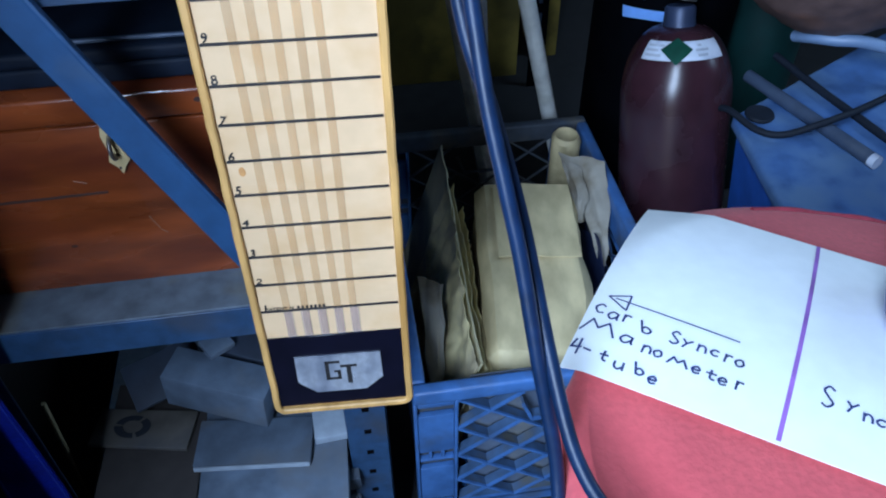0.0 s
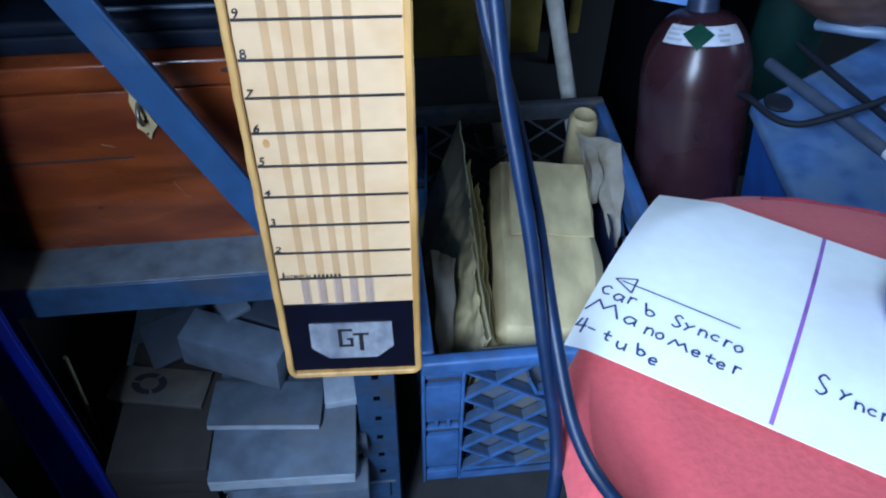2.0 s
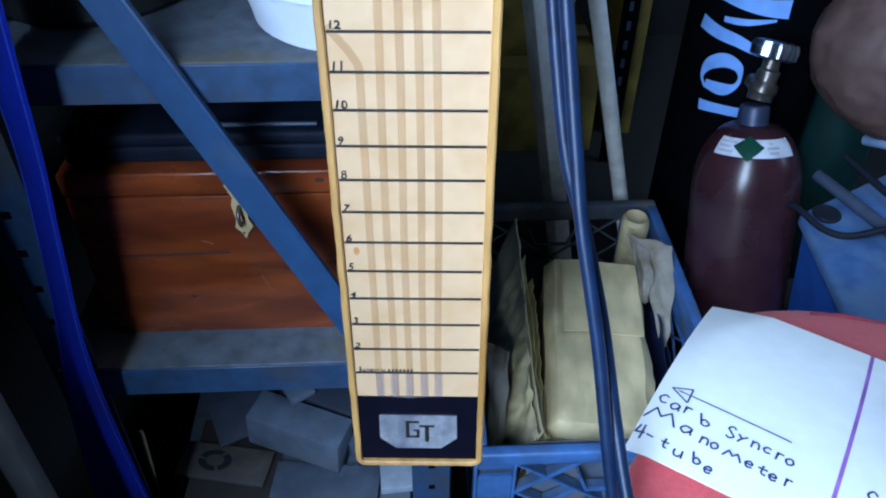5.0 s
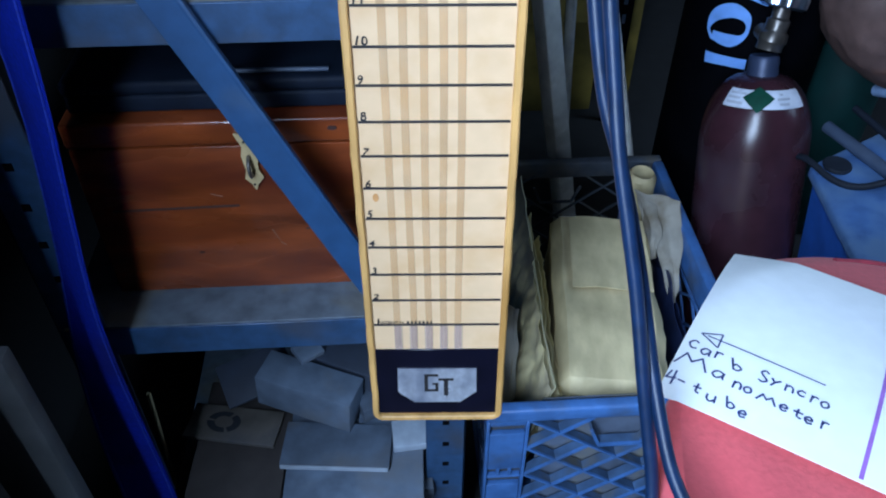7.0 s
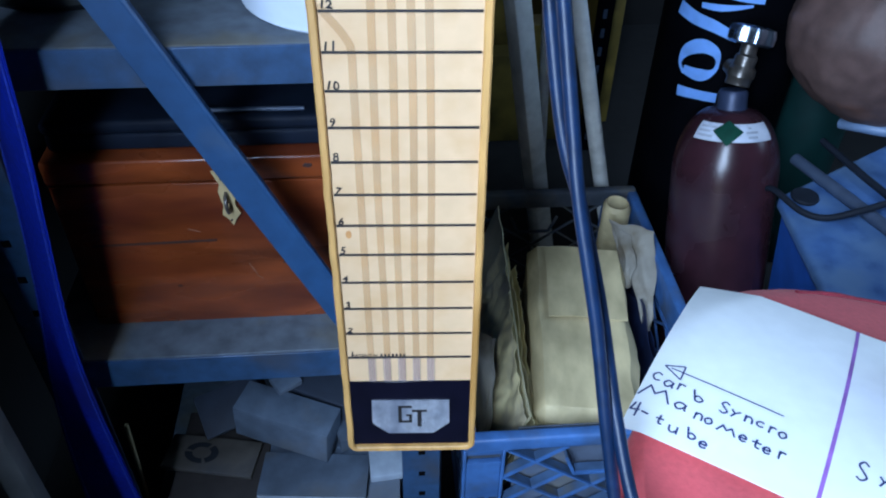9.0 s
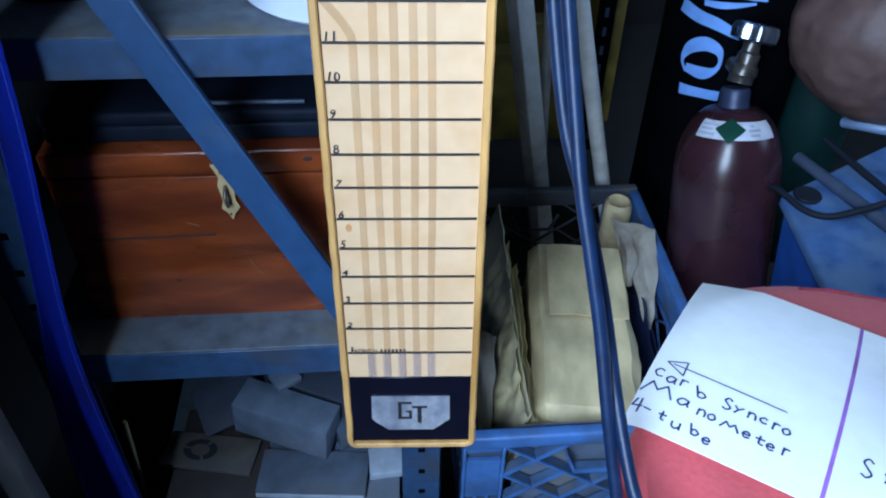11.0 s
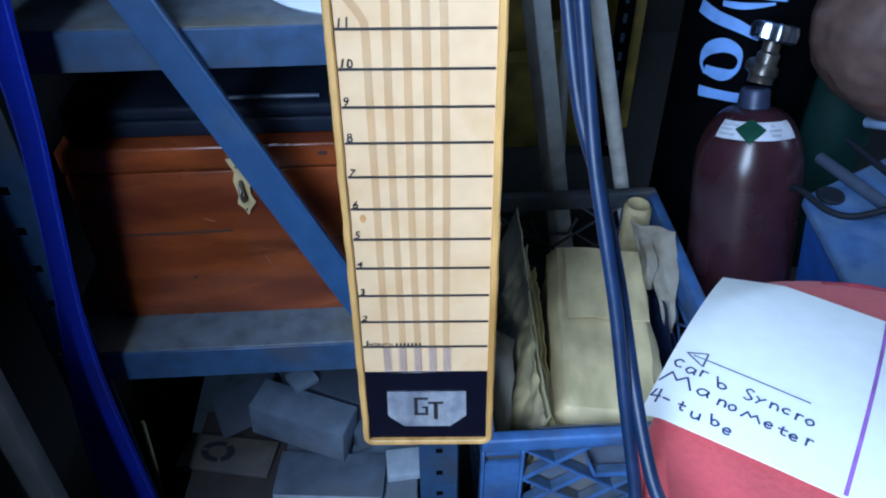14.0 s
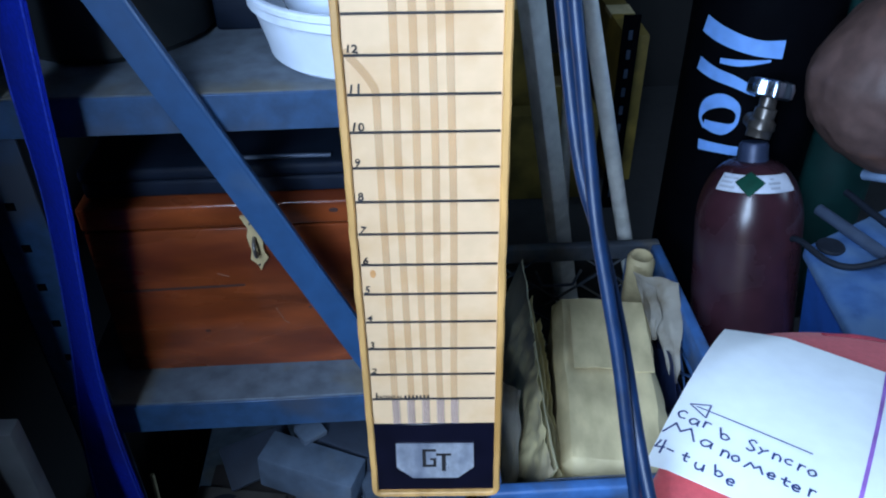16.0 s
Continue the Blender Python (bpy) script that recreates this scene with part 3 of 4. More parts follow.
for k in range(28):
    a0, a1 = 2 * math.pi * k / 28, 2 * math.pi * (k + 1) / 28
    if k % 9 != 4:
        bm.faces.new([bm.verts.new((-0.012 + rr * math.cos(aa), rr * 0.72 * math.sin(aa), 0.0074)) for rr, aa in ((0.02, a0), (0.02, a1), (0.011, a1), (0.011, a0))])
part("round_print", bm, PRINTINK, printed)
tile(0.085, 0.055, 0.005, pose(-0.205, 0.2, z + 0.028, 20, -8, 20), DARKTILE, "thin dark slate tile leaning at the back")

whole("wooden_stick", hose([(-0.322, 0.145, 0.112), (-0.309, 0.142, 0.308)], 0.0025, 8, 2), PARCEL, "thin bare wooden stick standing among boards", "stick")

# ---- blue webbing strap hung beside the left post ----
line = smooth_path([(-0.241, 0.045, 0.93), (-0.253, 0.045, 0.81), (-0.258, 0.045, 0.74), (-0.266, 0.045, 0.675), (-0.281, 0.045, 0.566), (-0.292, 0.045, 0.47), (-0.297, 0.045, 0.37), (-0.299, 0.045, 0.28), (-0.303, 0.045, 0.15), (-0.31, 0.045, 0.008)], 10)
turns = smooth_path([(c, 0, 0) for c in (-44, -44, -48, -50, -46, -28, -10, 2, 8, 10)], 10)
bm = bmesh.new()
rows = []
for k, (q, c) in enumerate(zip(line, turns)):
    ang = radians(c.x)
    d = Vector((math.cos(ang), math.sin(ang), 0))
    nrm = Vector((-d.y, d.x, 0)) * 0.0009
    fray = 0.0006 * noise.noise((0, 0, k * 1.7))
    rows.append([bm.verts.new(q + d * (0.0262 * u + fray) + nrm * w) for u, w in ((-1, 1), (-0.4, 1.4), (0.4, 1.4), (1, 1), (1, -1), (0.4, -1.4), (-0.4, -1.4), (-1, -1))])
for a, b in zip(rows, rows[1:]):
    for j in range(8):
        bm.faces.new((a[j], a[(j + 1) % 8], b[(j + 1) % 8], b[j]))
strap = thing("webbing_strap", "twisted blue webbing strap hanging by the shelving", "strap", pose(0, 0, 0))
part("webbing", bm, STRAP, strap)
for e in (-0.023, 0.023):
    part("edge_stitching", hose([q + Vector((math.cos(radians(c.x)), math.sin(radians(c.x)), 0)) * e + Vector((math.sin(radians(c.x)), -math.cos(radians(c.x)), 0)) * 0.0011 for q, c in zip(line, turns)], 0.0007, 6, 1), STITCH, strap, "pale worn stitching")
whole("grey_panel", wobble(block(-0.37, -0.2885, -0.062, -0.046, 0, 0.608, 0.002, 2), 0.0008, 12), GREYSTEEL, "scuffed grey painted panel standing by the shelving", "panel")

# ---- blue milk crate with papers ----
KX0, KX1, KY0, KY1, KH = 0.064, 0.39, 0.12, 0.60, 0.27
crate = thing("milk_crate", "blue plastic milk crate with latticed sides", "crate", pose(0, 0, 0))
part("base", block(KX0 + 0.006, KX1 - 0.006, KY0 + 0.006, KY1 - 0.006, 0.0, 0.008, 0.001, 1), CRATE, crate)
for x0, x1, y0, y1, drop in ((KX0, KX1, KY0, KY0 + 0.016, 0.022), (KX0, KX1, KY1 - 0.016, KY1, 0.03), (KX0, KX0 + 0.016, KY0 + 0.0165, KY1 - 0.0165, 0.05), (KX1 - 0.016, KX1, KY0 + 0.0165, KY1 - 0.0165, 0.05)):
    back = y0 > 0.3
    part("rim", block(x0, x1, y0, y1, KH - drop, KH, 0.004, 3), DUSTSHADE if back else CRATE, crate, "rear rim greyed for dust and shade" if back else "")
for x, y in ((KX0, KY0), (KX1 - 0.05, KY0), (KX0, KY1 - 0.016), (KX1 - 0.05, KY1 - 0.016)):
    # the recess back is coloured dark to deepen its shade
    part("recess", block(x + 0.002, x + 0.048, y + 0.0116, y + 0.0145, 0.001, KH - 0.0222, 0.001, 1), DUSTSHADE, crate, "recessed corner coloured dark for its shade")
    for z0, z1 in ((0.002, 0.024), (0.038, 0.112), (0.128, 0.132), (0.148, 0.222), (0.238, 0.2476)):      # raised fields between dark recesses
        part("panel_field", block(x + 0.0045, x + 0.0462, y + 0.003, y + 0.0114, z0, z1, 0.0015, 2), CRATE, crate)
    for dx in (0.016, 0.031):
        part("panel_rib", block(x + dx, x + dx + 0.004, y + 0.004, y + 0.0114, 0.1325, 0.1475, 0.0008, 1), CRATE, crate)
    bm = bmesh.new()
    block(x + 0.0, x + 0.0042, y + 0.001, y + 0.015, 0.001, KH - 0.0222, 0.0012, 1, bm)
    block(x + 0.0465, x + 0.0505, y + 0.001, y + 0.015, 0.001, KH - 0.0222, 0.0012, 1, bm)
    part("corner_panel", bm, CRATE, crate)


def lattice(length, height, web=False):
    """Crossing ribs in the xz plane, deep in y; with web, their deep and thinner rear."""
    bm = bmesh.new()

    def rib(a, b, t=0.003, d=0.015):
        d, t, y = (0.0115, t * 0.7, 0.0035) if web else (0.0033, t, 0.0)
        a, b = Vector(a), Vector(b)
        w = (b - a).normalized()
        s = Vector((-w.z, 0, w.x)) * t / 2
        front = [bm.verts.new(q + Vector((0, y, 0))) for q in (a - s, b - s, b + s, a + s)]
        back = [bm.verts.new(v.co + Vector((0, d, 0))) for v in front]
        bm.faces.new(front)
        bm.faces.new(back[::-1])
        for k in range(4):
            bm.faces.new((front[k], back[k], back[(k + 1) % 4], front[(k + 1) % 4]))

    n = round(length / 0.075)
    dx, dz = length / n, 0.0565
    rows_n = int(height / dz)
    for j in range(rows_n):
        for i in range(n):
            x0, z0 = i * dx, height - (j + 1) * dz
            if j == 0 and n // 3 <= i < n - n // 3:
                continue
            rib((x0, 0, z0), (x0 + dx, 0, z0 + dz))
            rib((x0, 0.0004, z0 + dz), (x0 + dx, 0.0004, z0))
    i0, i1 = n // 3 * dx, (n - n // 3) * dx
    rib((i0 + 0.012, 0, height - dz), (i1 - 0.012, 0, height - dz), 0.004)
    rib((i0, 0, height - dz * 0.45), (i0 + 0.012, 0, height - dz), 0.004)
    rib((i1, 0, height - dz * 0.45), (i1 - 0.012, 0, height - dz), 0.004)
    rib((0, 0.001, height - rows_n * dz), (length, 0.001, height - rows_n * dz), 0.005)
    rib((0, 0.001, 0.012), (length, 0.001, 0.012), 0.02)
    return bm


ob = part("side_lattice", lattice(KX1 - KX0 - 0.1, KH - 0.022), CRATE, crate, at=Matrix.Translation((KX0 + 0.05, KY0 + 0.001, 0)))
# rib depth behind the bright fronts, its shade painted in
part("web", lattice(KX1 - KX0 - 0.1, KH - 0.022, True), CRATESHADE, ob, "depth of the ribs, coloured darker for shade")
part("side_lattice", lattice(KX1 - KX0 - 0.1, KH - 0.022), DUSTSHADE, crate, "rear lattice greyed for dust and shade", at=Matrix.Translation((KX0 + 0.05, KY1 - 0.0165, 0)))
for x in (KX0 + 0.012, KX1 - 0.002):
    part("side_lattice", lattice(KY1 - KY0 - 0.04, KH - 0.022), CRATE, crate, at=pose(x, KY0 + 0.02, 0, 0, 0, 90))

parcel = thing("paper_parcel", "tan paper-wrapped parcel standing in the crate", "parcel", pose(0.247, 0.322, 0.009, 0, 0, -8))
bm = block(-0.07, 0.07, -0.163, 0.163, 0, 0.24, 0.014, 1)
bmesh.ops.subdivide_edges(bm, edges=bm.edges, cuts=17, use_grid_fill=True)
bm.normal_update()
for v in bm.verts:
    q = v.co
    ridge = abs(noise.noise((q.x * 26 + q.y * 9, q.y * 15, q.z * 12))) + 0.6 * abs(noise.noise((q.x * 40 - q.y * 30, q.y * 34, q.z * 30 + 4)))
    v.co = q + v.normal * (0.003 - 0.005 * ridge)
part("wrapping", wobble(bm, 0.003, 14, 2.0), PARCEL, parcel)
part("folded_flap", wobble(sheet(lambda u, v: (-0.046 + u * 0.108, 0.0 + v * 0.145, 0.2445 + 0.002 * math.sin(u * 5)), 10, 10, 0.0016), 0.0015, 30, 4), PARCEL, parcel, at=Matrix.Translation((0, 0, 0.0025)))


def crumpled(w, h, amount, seed, name, material, label, m, group="papers in the crate"):
    """A standing creased sheet, w along y and h up."""
    f = lambda u, v: Vector(((noise.noise((u * 2.2, v * 3, seed)) + 0.3 * noise.noise((u * 6, v * 5, seed))) * amount + 0.22 * amount * noise.noise((u * 21, v * 17, seed)) + 0.3 * amount * abs(noise.noise((u * 10 + v * 6, v * 5, seed + 9))), (u - 0.5) * w, v * h * (0.85 + 0.2 * noise.noise((u * 4, seed, 0)))))
    return whole(name, sheet(f, 26, 22, 0.0007), material, label, "paper", m, group)


def leaning(y0, y1, x_foot, x_top, h, crease, seed):
    """A sheet standing along y and leaning over to the right, creased in long ridges."""
    def f(u, v):
        y = y0 + (y1 - y0) * u
        fine = abs(noise.noise((u * 7 + v * 3, v * 3 - u * 2, seed))) + 0.7 * abs(noise.noise((u * 15 - v * 7, v * 4 + u * 3, seed + 3))) + 0.15 * abs(noise.noise((u * 34 + v * 12, v * 9, seed + 7)))
        x = x_foot + (x_top - x_foot) * v ** 1.15 + 0.008 * math.sin(2.6 * u + 2.0) * v - crease * fine
        return Vector((x, y + crease * 0.6 * noise.noise((v * 7, seed, u * 3)), 0.01 + h * v * (1 + 0.05 * noise.noise((u * 3, seed, 1)) + 0.6 * crease * noise.noise((u * 16, seed, 5)))))
    return f


whole("olive_folder", sheet(leaning(0.555, 0.15, 0.086, 0.153, 0.262, 0.003, 2.0), 40, 20, 0.002), CARD, "smooth grey-olive card folder leaning in the crate", "folder", group="papers in the crate")
whole("plastic_bag", sheet(leaning(0.45, 0.146, 0.086, 0.15, 0.272, 0.009, 5.3), 110, 44, 0.0006), CRUMPLE, "crinkled yellowish plastic bag leaning in the crate", "plastic bag", group="papers in the crate",
      m=Matrix.Translation((-0.001, 0, 0)))
for k in range(2):
    whole("crumpled_paper", sheet(leaning(0.5 - 0.04 * k, 0.16 + 0.01 * k, 0.1 + 0.012 * k, 0.164 + 0.007 * k, 0.235 - 0.014 * k, 0.006, 9.1 + 4 * k), 40, 24, 0.0007), CRUMPLE,
          "creased yellowed paper leaning in the crate", "paper", group="papers in the crate")
whole("plastic_sleeve", wobble(block(0.13, 0.37, 0.1415, 0.1435, 0.009, 0.263, 0.0005, 1), 0.0012, 14), SLEEVE, "dusty blue-grey plastic sleeve standing against the crate front", "sleeve", group="papers in the crate")
crumpled(0.3, 0.24, 0.004, 80, "navy_folder", NAVY, "dark navy folder standing in the crate", pose(0.0835, 0.32, 0.009, 0, -0.5, 0))
for k in range(2):
    crumpled(0.3, 0.24 - 0.02 * k, 0.006, 60 + 5.1 * k, "navy_folder", NAVY, "dark navy folder standing in the crate", pose(0.343 + 0.012 * k, 0.4, 0.009, 0, 2, -4))


def flap(a, b, c, d, bend, seed, label):
    """A loose torn sheet over four corners, bent and creased."""
    a, b, c, d = (Vector(q) for q in (a, b, c, d))
    f = lambda u, v: (a * (1 - u) + b * u) * (1 - v) + (d * (1 - u) + c * u) * v + Vector((0.3, -1, 0.6)) * bend * math.sin(math.pi * v) * (0.4 + u) + noise.noise_vector((u * 3, v * 4, seed)) * 0.006
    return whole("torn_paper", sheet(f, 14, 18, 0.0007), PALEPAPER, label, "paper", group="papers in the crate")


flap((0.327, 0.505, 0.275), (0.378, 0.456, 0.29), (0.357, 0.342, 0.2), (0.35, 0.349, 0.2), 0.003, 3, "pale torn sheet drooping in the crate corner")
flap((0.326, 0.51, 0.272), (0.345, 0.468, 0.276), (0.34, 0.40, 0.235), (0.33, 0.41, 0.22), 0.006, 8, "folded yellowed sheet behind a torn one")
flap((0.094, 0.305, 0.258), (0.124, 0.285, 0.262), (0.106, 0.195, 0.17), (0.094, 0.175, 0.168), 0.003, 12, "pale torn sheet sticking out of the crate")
jar = thing("paper_roll", "rolled tan paper standing in the crate corner", "paper roll", pose(0.35, 0.552, 0.009))
part("roll", wobble(spun([(0, 0), (0.022, 0), (0.023, 0.255), (0.018, 0.262), (0.014, 0.258), (0.0, 0.254)], 26), 0.003, 30), PARCEL, jar)

# ---- conduits leaning behind the crate ----
def conduit(a, b, r, label, flat=False):
    a, b = Vector(a), Vector(b)
    m = Matrix.Translation(a) @ (b - a).to_track_quat("Z", "X").to_matrix().to_4x4() @ Matrix.Rotation(radians(28 if flat else 0), 4, "Z")
    h = (b - a).length
    bm = block(-r, r, -r, r, 0, h, r * 0.3, 2) if flat else spun([(0, 0), (r, 0), (r, h), (r * 0.8, h), (0, h - 0.002)], 20)
    return whole("conduit", bm, ROD, label, "conduit", m, "leaning conduits")


conduit((0.279, 0.64, 0), (0.064, 0.64, 1.25), 0.0155, "square pale grey steel conduit leaning upright", True)
conduit((0.408, 0.64, 0), (0.1075, 0.645, 1.22), 0.0125, "round pale grey conduit leaning upright")
conduit((0.262, 0.672, 0), (0.197, 0.672, 1.2), 0.008, "thin pale grey conduit leaning upright")

# ---- gas cylinders ----
def shell(r, h, shoulder, neck_r, neck_h, n=64):
    prof = [(0, 0), (r * 0.9, 0), (r * 0.985, 0.008), (r, 0.02), (r, h)]
    for k in range(1, 13):
        a = k / 12 * math.pi / 2
        prof.append((neck_r + (r - neck_r) * math.cos(a), h + shoulder * math.sin(a)))
    return spun(prof + [(neck_r, h + shoulder + neck_h), (0, h + shoulder + neck_h)], n)


TX, TY, TR, TH = 0.497, 0.414, 0.077, 0.338
tank = thing("gas_cylinder", "small maroon gas cylinder with white label and chrome valve", "gas cylinder", pose(TX, TY, 0.0255, -19, -0.5, 0))
part("shell", shell(TR, TH, 0.096, 0.022, 0.0), TANK, tank)
part("collar", spun([(0.025, 0.42), (0.0225, 0.43), (0.021, 0.442), (0.021, 0.457), (0.018, 0.461), (0, 0.461)], 32), NECK, tank)
VALVE_TILT = Matrix.Translation((0.002, 0, 0.455)) @ pose(0, 0, 0, 0, 12, 0) @ Matrix.Translation((0, 0, -0.446))
part("valve_body", wobble(spun([(0, 0.457), (0.017, 0.459), (0.0175, 0.468), (0.02, 0.471), (0.02, 0.481), (0.0165, 0.486), (0.016, 0.5), (0.012, 0.503), (0.012, 0.524), (0, 0.524)], 20), 0.002, 60), VALVE, tank, "dull brass valve", at=VALVE_TILT)
part("valve_outlet", spun([(0, 0), (0.011, 0), (0.011, 0.03), (0.008, 0.031), (0, 0.03)], 16), VALVE, tank, at=VALVE_TILT @ pose(0.0, 0.008, 0.474, 0, 78, 95))
bm = bmesh.new()
rings, n = [], 56
for r0, z in ((0.0, 0.5190), (0.012, 0.5190), (0.024, 0.5175), (0.0295, 0.5200), (0.0305, 0.5280), (0.028, 0.5340), (0.018, 0.5355), (0.008, 0.5320), (0.0, 0.5320)):
    rings.append([bm.verts.new((r0 * (1 + 0.09 * math.cos(7 * 2 * math.pi * k / n)) * math.cos(2 * math.pi * k / n), r0 * (1 + 0.09 * math.cos(7 * 2 * math.pi * k / n)) * math.sin(2 * math.pi * k / n), z)) for k in range(n)])
for a, b in zip(rings, rings[1:]):
    for k in range(n):
        bm.faces.new((a[k], a[(k + 1) % n], b[(k + 1) % n], b[k]))
bmesh.ops.remove_doubles(bm, verts=bm.verts, dist=1e-5)
part("handwheel", bm, CHROME, tank, "scalloped chrome handwheel", at=VALVE_TILT @ Matrix.Translation((0, 0, 0.527)) @ Matrix.Diagonal((1.03, 1.03, 1.45, 1)) @ Matrix.Translation((0, 0, -0.525)))


def on_shoulder(ang, s, lift=0.0008):
    """A place on the shoulder: ang degrees about the axis, s from 0 (shoulder's foot) to 1 (neck)."""
    a, b = radians(ang), s * math.pi / 2
    r = 0.022 + (TR - 0.022) * math.cos(b) + lift * math.cos(b)
    return (r * math.cos(a), r * math.sin(a), TH + 0.096 * math.sin(b) + lift * math.sin(b))


label_part = part("label_band", sheet(lambda u, v: on_shoulder(-160 + u * 108, 0.43 + v * 0.23), 36, 6, 0.0004), LABEL, tank, "white paper label")
bm = bmesh.new()
c, hw, hh, nn = -115, 19.5, 0.16, 6
for i in range(nn):
    for j in range(nn):
        quad = []
        for p, q in ((i, j), (i + 1, j), (i + 1, j + 1), (i, j + 1)):
            u, v = p / nn - 0.5, q / nn - 0.5
            quad.append(bm.verts.new(on_shoulder(c + (u - v) * hw * 1.05, 0.545 + (u + v) * hh, 0.0022)))
        bm.faces.new(quad)
part("diamond", bm, GREEN, label_part, "green diamond sticker")
GREYPRINT = mat("grey_print", (0.34, 0.37, 0.43), 0.6, bump=0)
for j, (u0, u1) in enumerate(((0.04, 0.24), (0.04, 0.2), (0.04, 0.26), (0.66, 0.78), (0.64, 0.8), (0.67, 0.72))):
    s0 = 0.465 + 0.058 * (j % 3)
    f = lambda u, v: on_shoulder(-160 + 108 * (u0 + (u1 - u0) * u), s0 + 0.028 * v, 0.0018)
    part("print_bar", sheet(f, 5, 1, 0.0003), GREYPRINT, label_part)

BX, BY, BR = 0.553, 0.745, 0.112
dark = thing("tall_gas_cylinder", "tall black gas cylinder with pale blue lettering", "gas cylinder", pose(BX, BY, 0))
part("shell", shell(BR, 1.15, 0.09, 0.03, 0.03), BLACKTANK, dark)


def stroke(points, half, name="letter_stroke"):
    """A band of paint on the black cylinder along (angle, height) points, half its width in metres at each."""
    line = smooth_path([(radians(a) * BR, z, w) for (a, z), w in zip(points, half)], 6)
    bm, rows2 = bmesh.new(), []
    for k, q in enumerate(line):
        w = line[min(k + 1, len(line) - 1)] - line[max(k - 1, 0)]
        s = Vector((-w.y, w.x)).normalized() * q.z
        rows2.append([bm.verts.new(((BR + l) * math.cos((q.x + e * s.x) / BR), (BR + l) * math.sin((q.x + e * s.x) / BR), q.y + e * s.y)) for e, l in ((-1, 0.0008), (1, 0.0008))])
    for a, b in zip(rows2, rows2[1:]):
        bm.faces.new((a[0], b[0], b[1], a[1]))
    part(name, bm, PALEBLUE, dark)


stroke([(-146.1, 0.3957), (-129.0, 0.3999), (-113.3, 0.4014)], [0.0091, 0.0081, 0.0081])
stroke([(-143.9, 0.427), (-149.2, 0.4429), (-145.0, 0.4658), (-133.4, 0.4801), (-123.1, 0.476), (-119.0, 0.4615), (-120.7, 0.4443), (-130.0, 0.4335), (-144.7, 0.4335)], [0.003, 0.003, 0.0091, 0.0112, 0.0081, 0.003, 0.0041, 0.0101, 0.0071])
stroke([(-161.2, 0.5248), (-144.0, 0.5184), (-127.0, 0.5143), (-108.9, 0.5023)], [0.0112, 0.0101, 0.0091, 0.0061])
stroke([(-141.5, 0.541), (-125.9, 0.5445), (-104.4, 0.5542)], [0.0041, 0.0051, 0.002])
stroke([(-161.9, 0.5874), (-140.8, 0.5785), (-116.4, 0.5716), (-97.2, 0.5721)], [0.0142, 0.0132, 0.0122, 0.0142])

green = thing("green_gas_cylinder", "tall dark green gas cylinder behind a brown bag", "gas cylinder", pose(0.742, 0.752, 0))
part("shell", shell(0.066, 1.0, 0.06, 0.025, 0.03), GREENTANK, green)

# ---- blue bin with pipe and hoses ----
BINZ = 0.36
tote = thing("storage_bin", "blue plastic storage bin with a dusty lid", "storage bin", pose(0, 0, 0))
low_c = [(0.53, 0.12), (1.0, 0.245), (0.85, 0.59), (0.582, 0.404)]
top_c = [(0.515, 0.1), (1.015, 0.235), (0.858, 0.606), (0.547, 0.437)]
LIDC = [(0.505, 0.09), (1.025, 0.23), (0.862, 0.615), (0.54, 0.441)]


def prism(lo, hi, z0, z1, bevel):
    bm = bmesh.new()
    a = [bm.verts.new((x, y, z0)) for x, y in lo]
    b = [bm.verts.new((x, y, z1)) for x, y in hi]
    bm.faces.new(a[::-1])
    bm.faces.new(b)
    for k in range(4):
        bm.faces.new((a[k], a[(k + 1) % 4], b[(k + 1) % 4], b[k]))
    bmesh.ops.bevel(bm, geom=list(bm.edges), offset=bevel, segments=3, affect="EDGES", profile=0.5)
    return bm


part("tub", prism(low_c, top_c, 0.0, BINZ - 0.02, 0.012), BIN, tote)
part("lid", prism(LIDC, LIDC, BINZ - 0.0195, BINZ, 0.006), BINLID, tote, "dusty blue-grey lid")
pipe = thing("steel_pipe", "grey steel pipe with a bright cut end on the bin lid", "pipe", pose(0, 0, 0))
part("barrel", hose([(0.592, 0.515, BINZ + 0.0105), (0.661, 0.31, BINZ + 0.0105)], 0.0088, 18, 2), PIPE, pipe)
part("cut_end", hose([(0.6611, 0.3098, BINZ + 0.0105), (0.664, 0.301, BINZ + 0.0105)], 0.009, 18, 2), LABEL, pipe, "bright bare pipe end")
whole("rubber_hose", hose([(0.527, 0.475, 0.345), (0.532, 0.445, BINZ + 0.008), (0.55, 0.395, BINZ + 0.008), (0.575, 0.373, BINZ + 0.012), (0.612, 0.364, BINZ + 0.029), (0.645, 0.373, BINZ + 0.031), (0.685, 0.393, BINZ + 0.024), (0.765, 0.44, BINZ + 0.008), (0.83, 0.47, BINZ + 0.006)], 0.0045),
      HOSE, "thin black rubber hose looped over the bin lid", "hose", group="hoses on the bin")
whole("rubber_hose", hose([(0.655, 0.56, 0.37), (0.663, 0.525, BINZ + 0.009), (0.678, 0.46, BINZ + 0.008), (0.692, 0.405, BINZ + 0.008), (0.707, 0.345, BINZ + 0.008), (0.74, 0.25, BINZ + 0.008)], 0.0055),
      HOSE, "thick dark rubber hose across the bin lid", "hose", group="hoses on the bin")
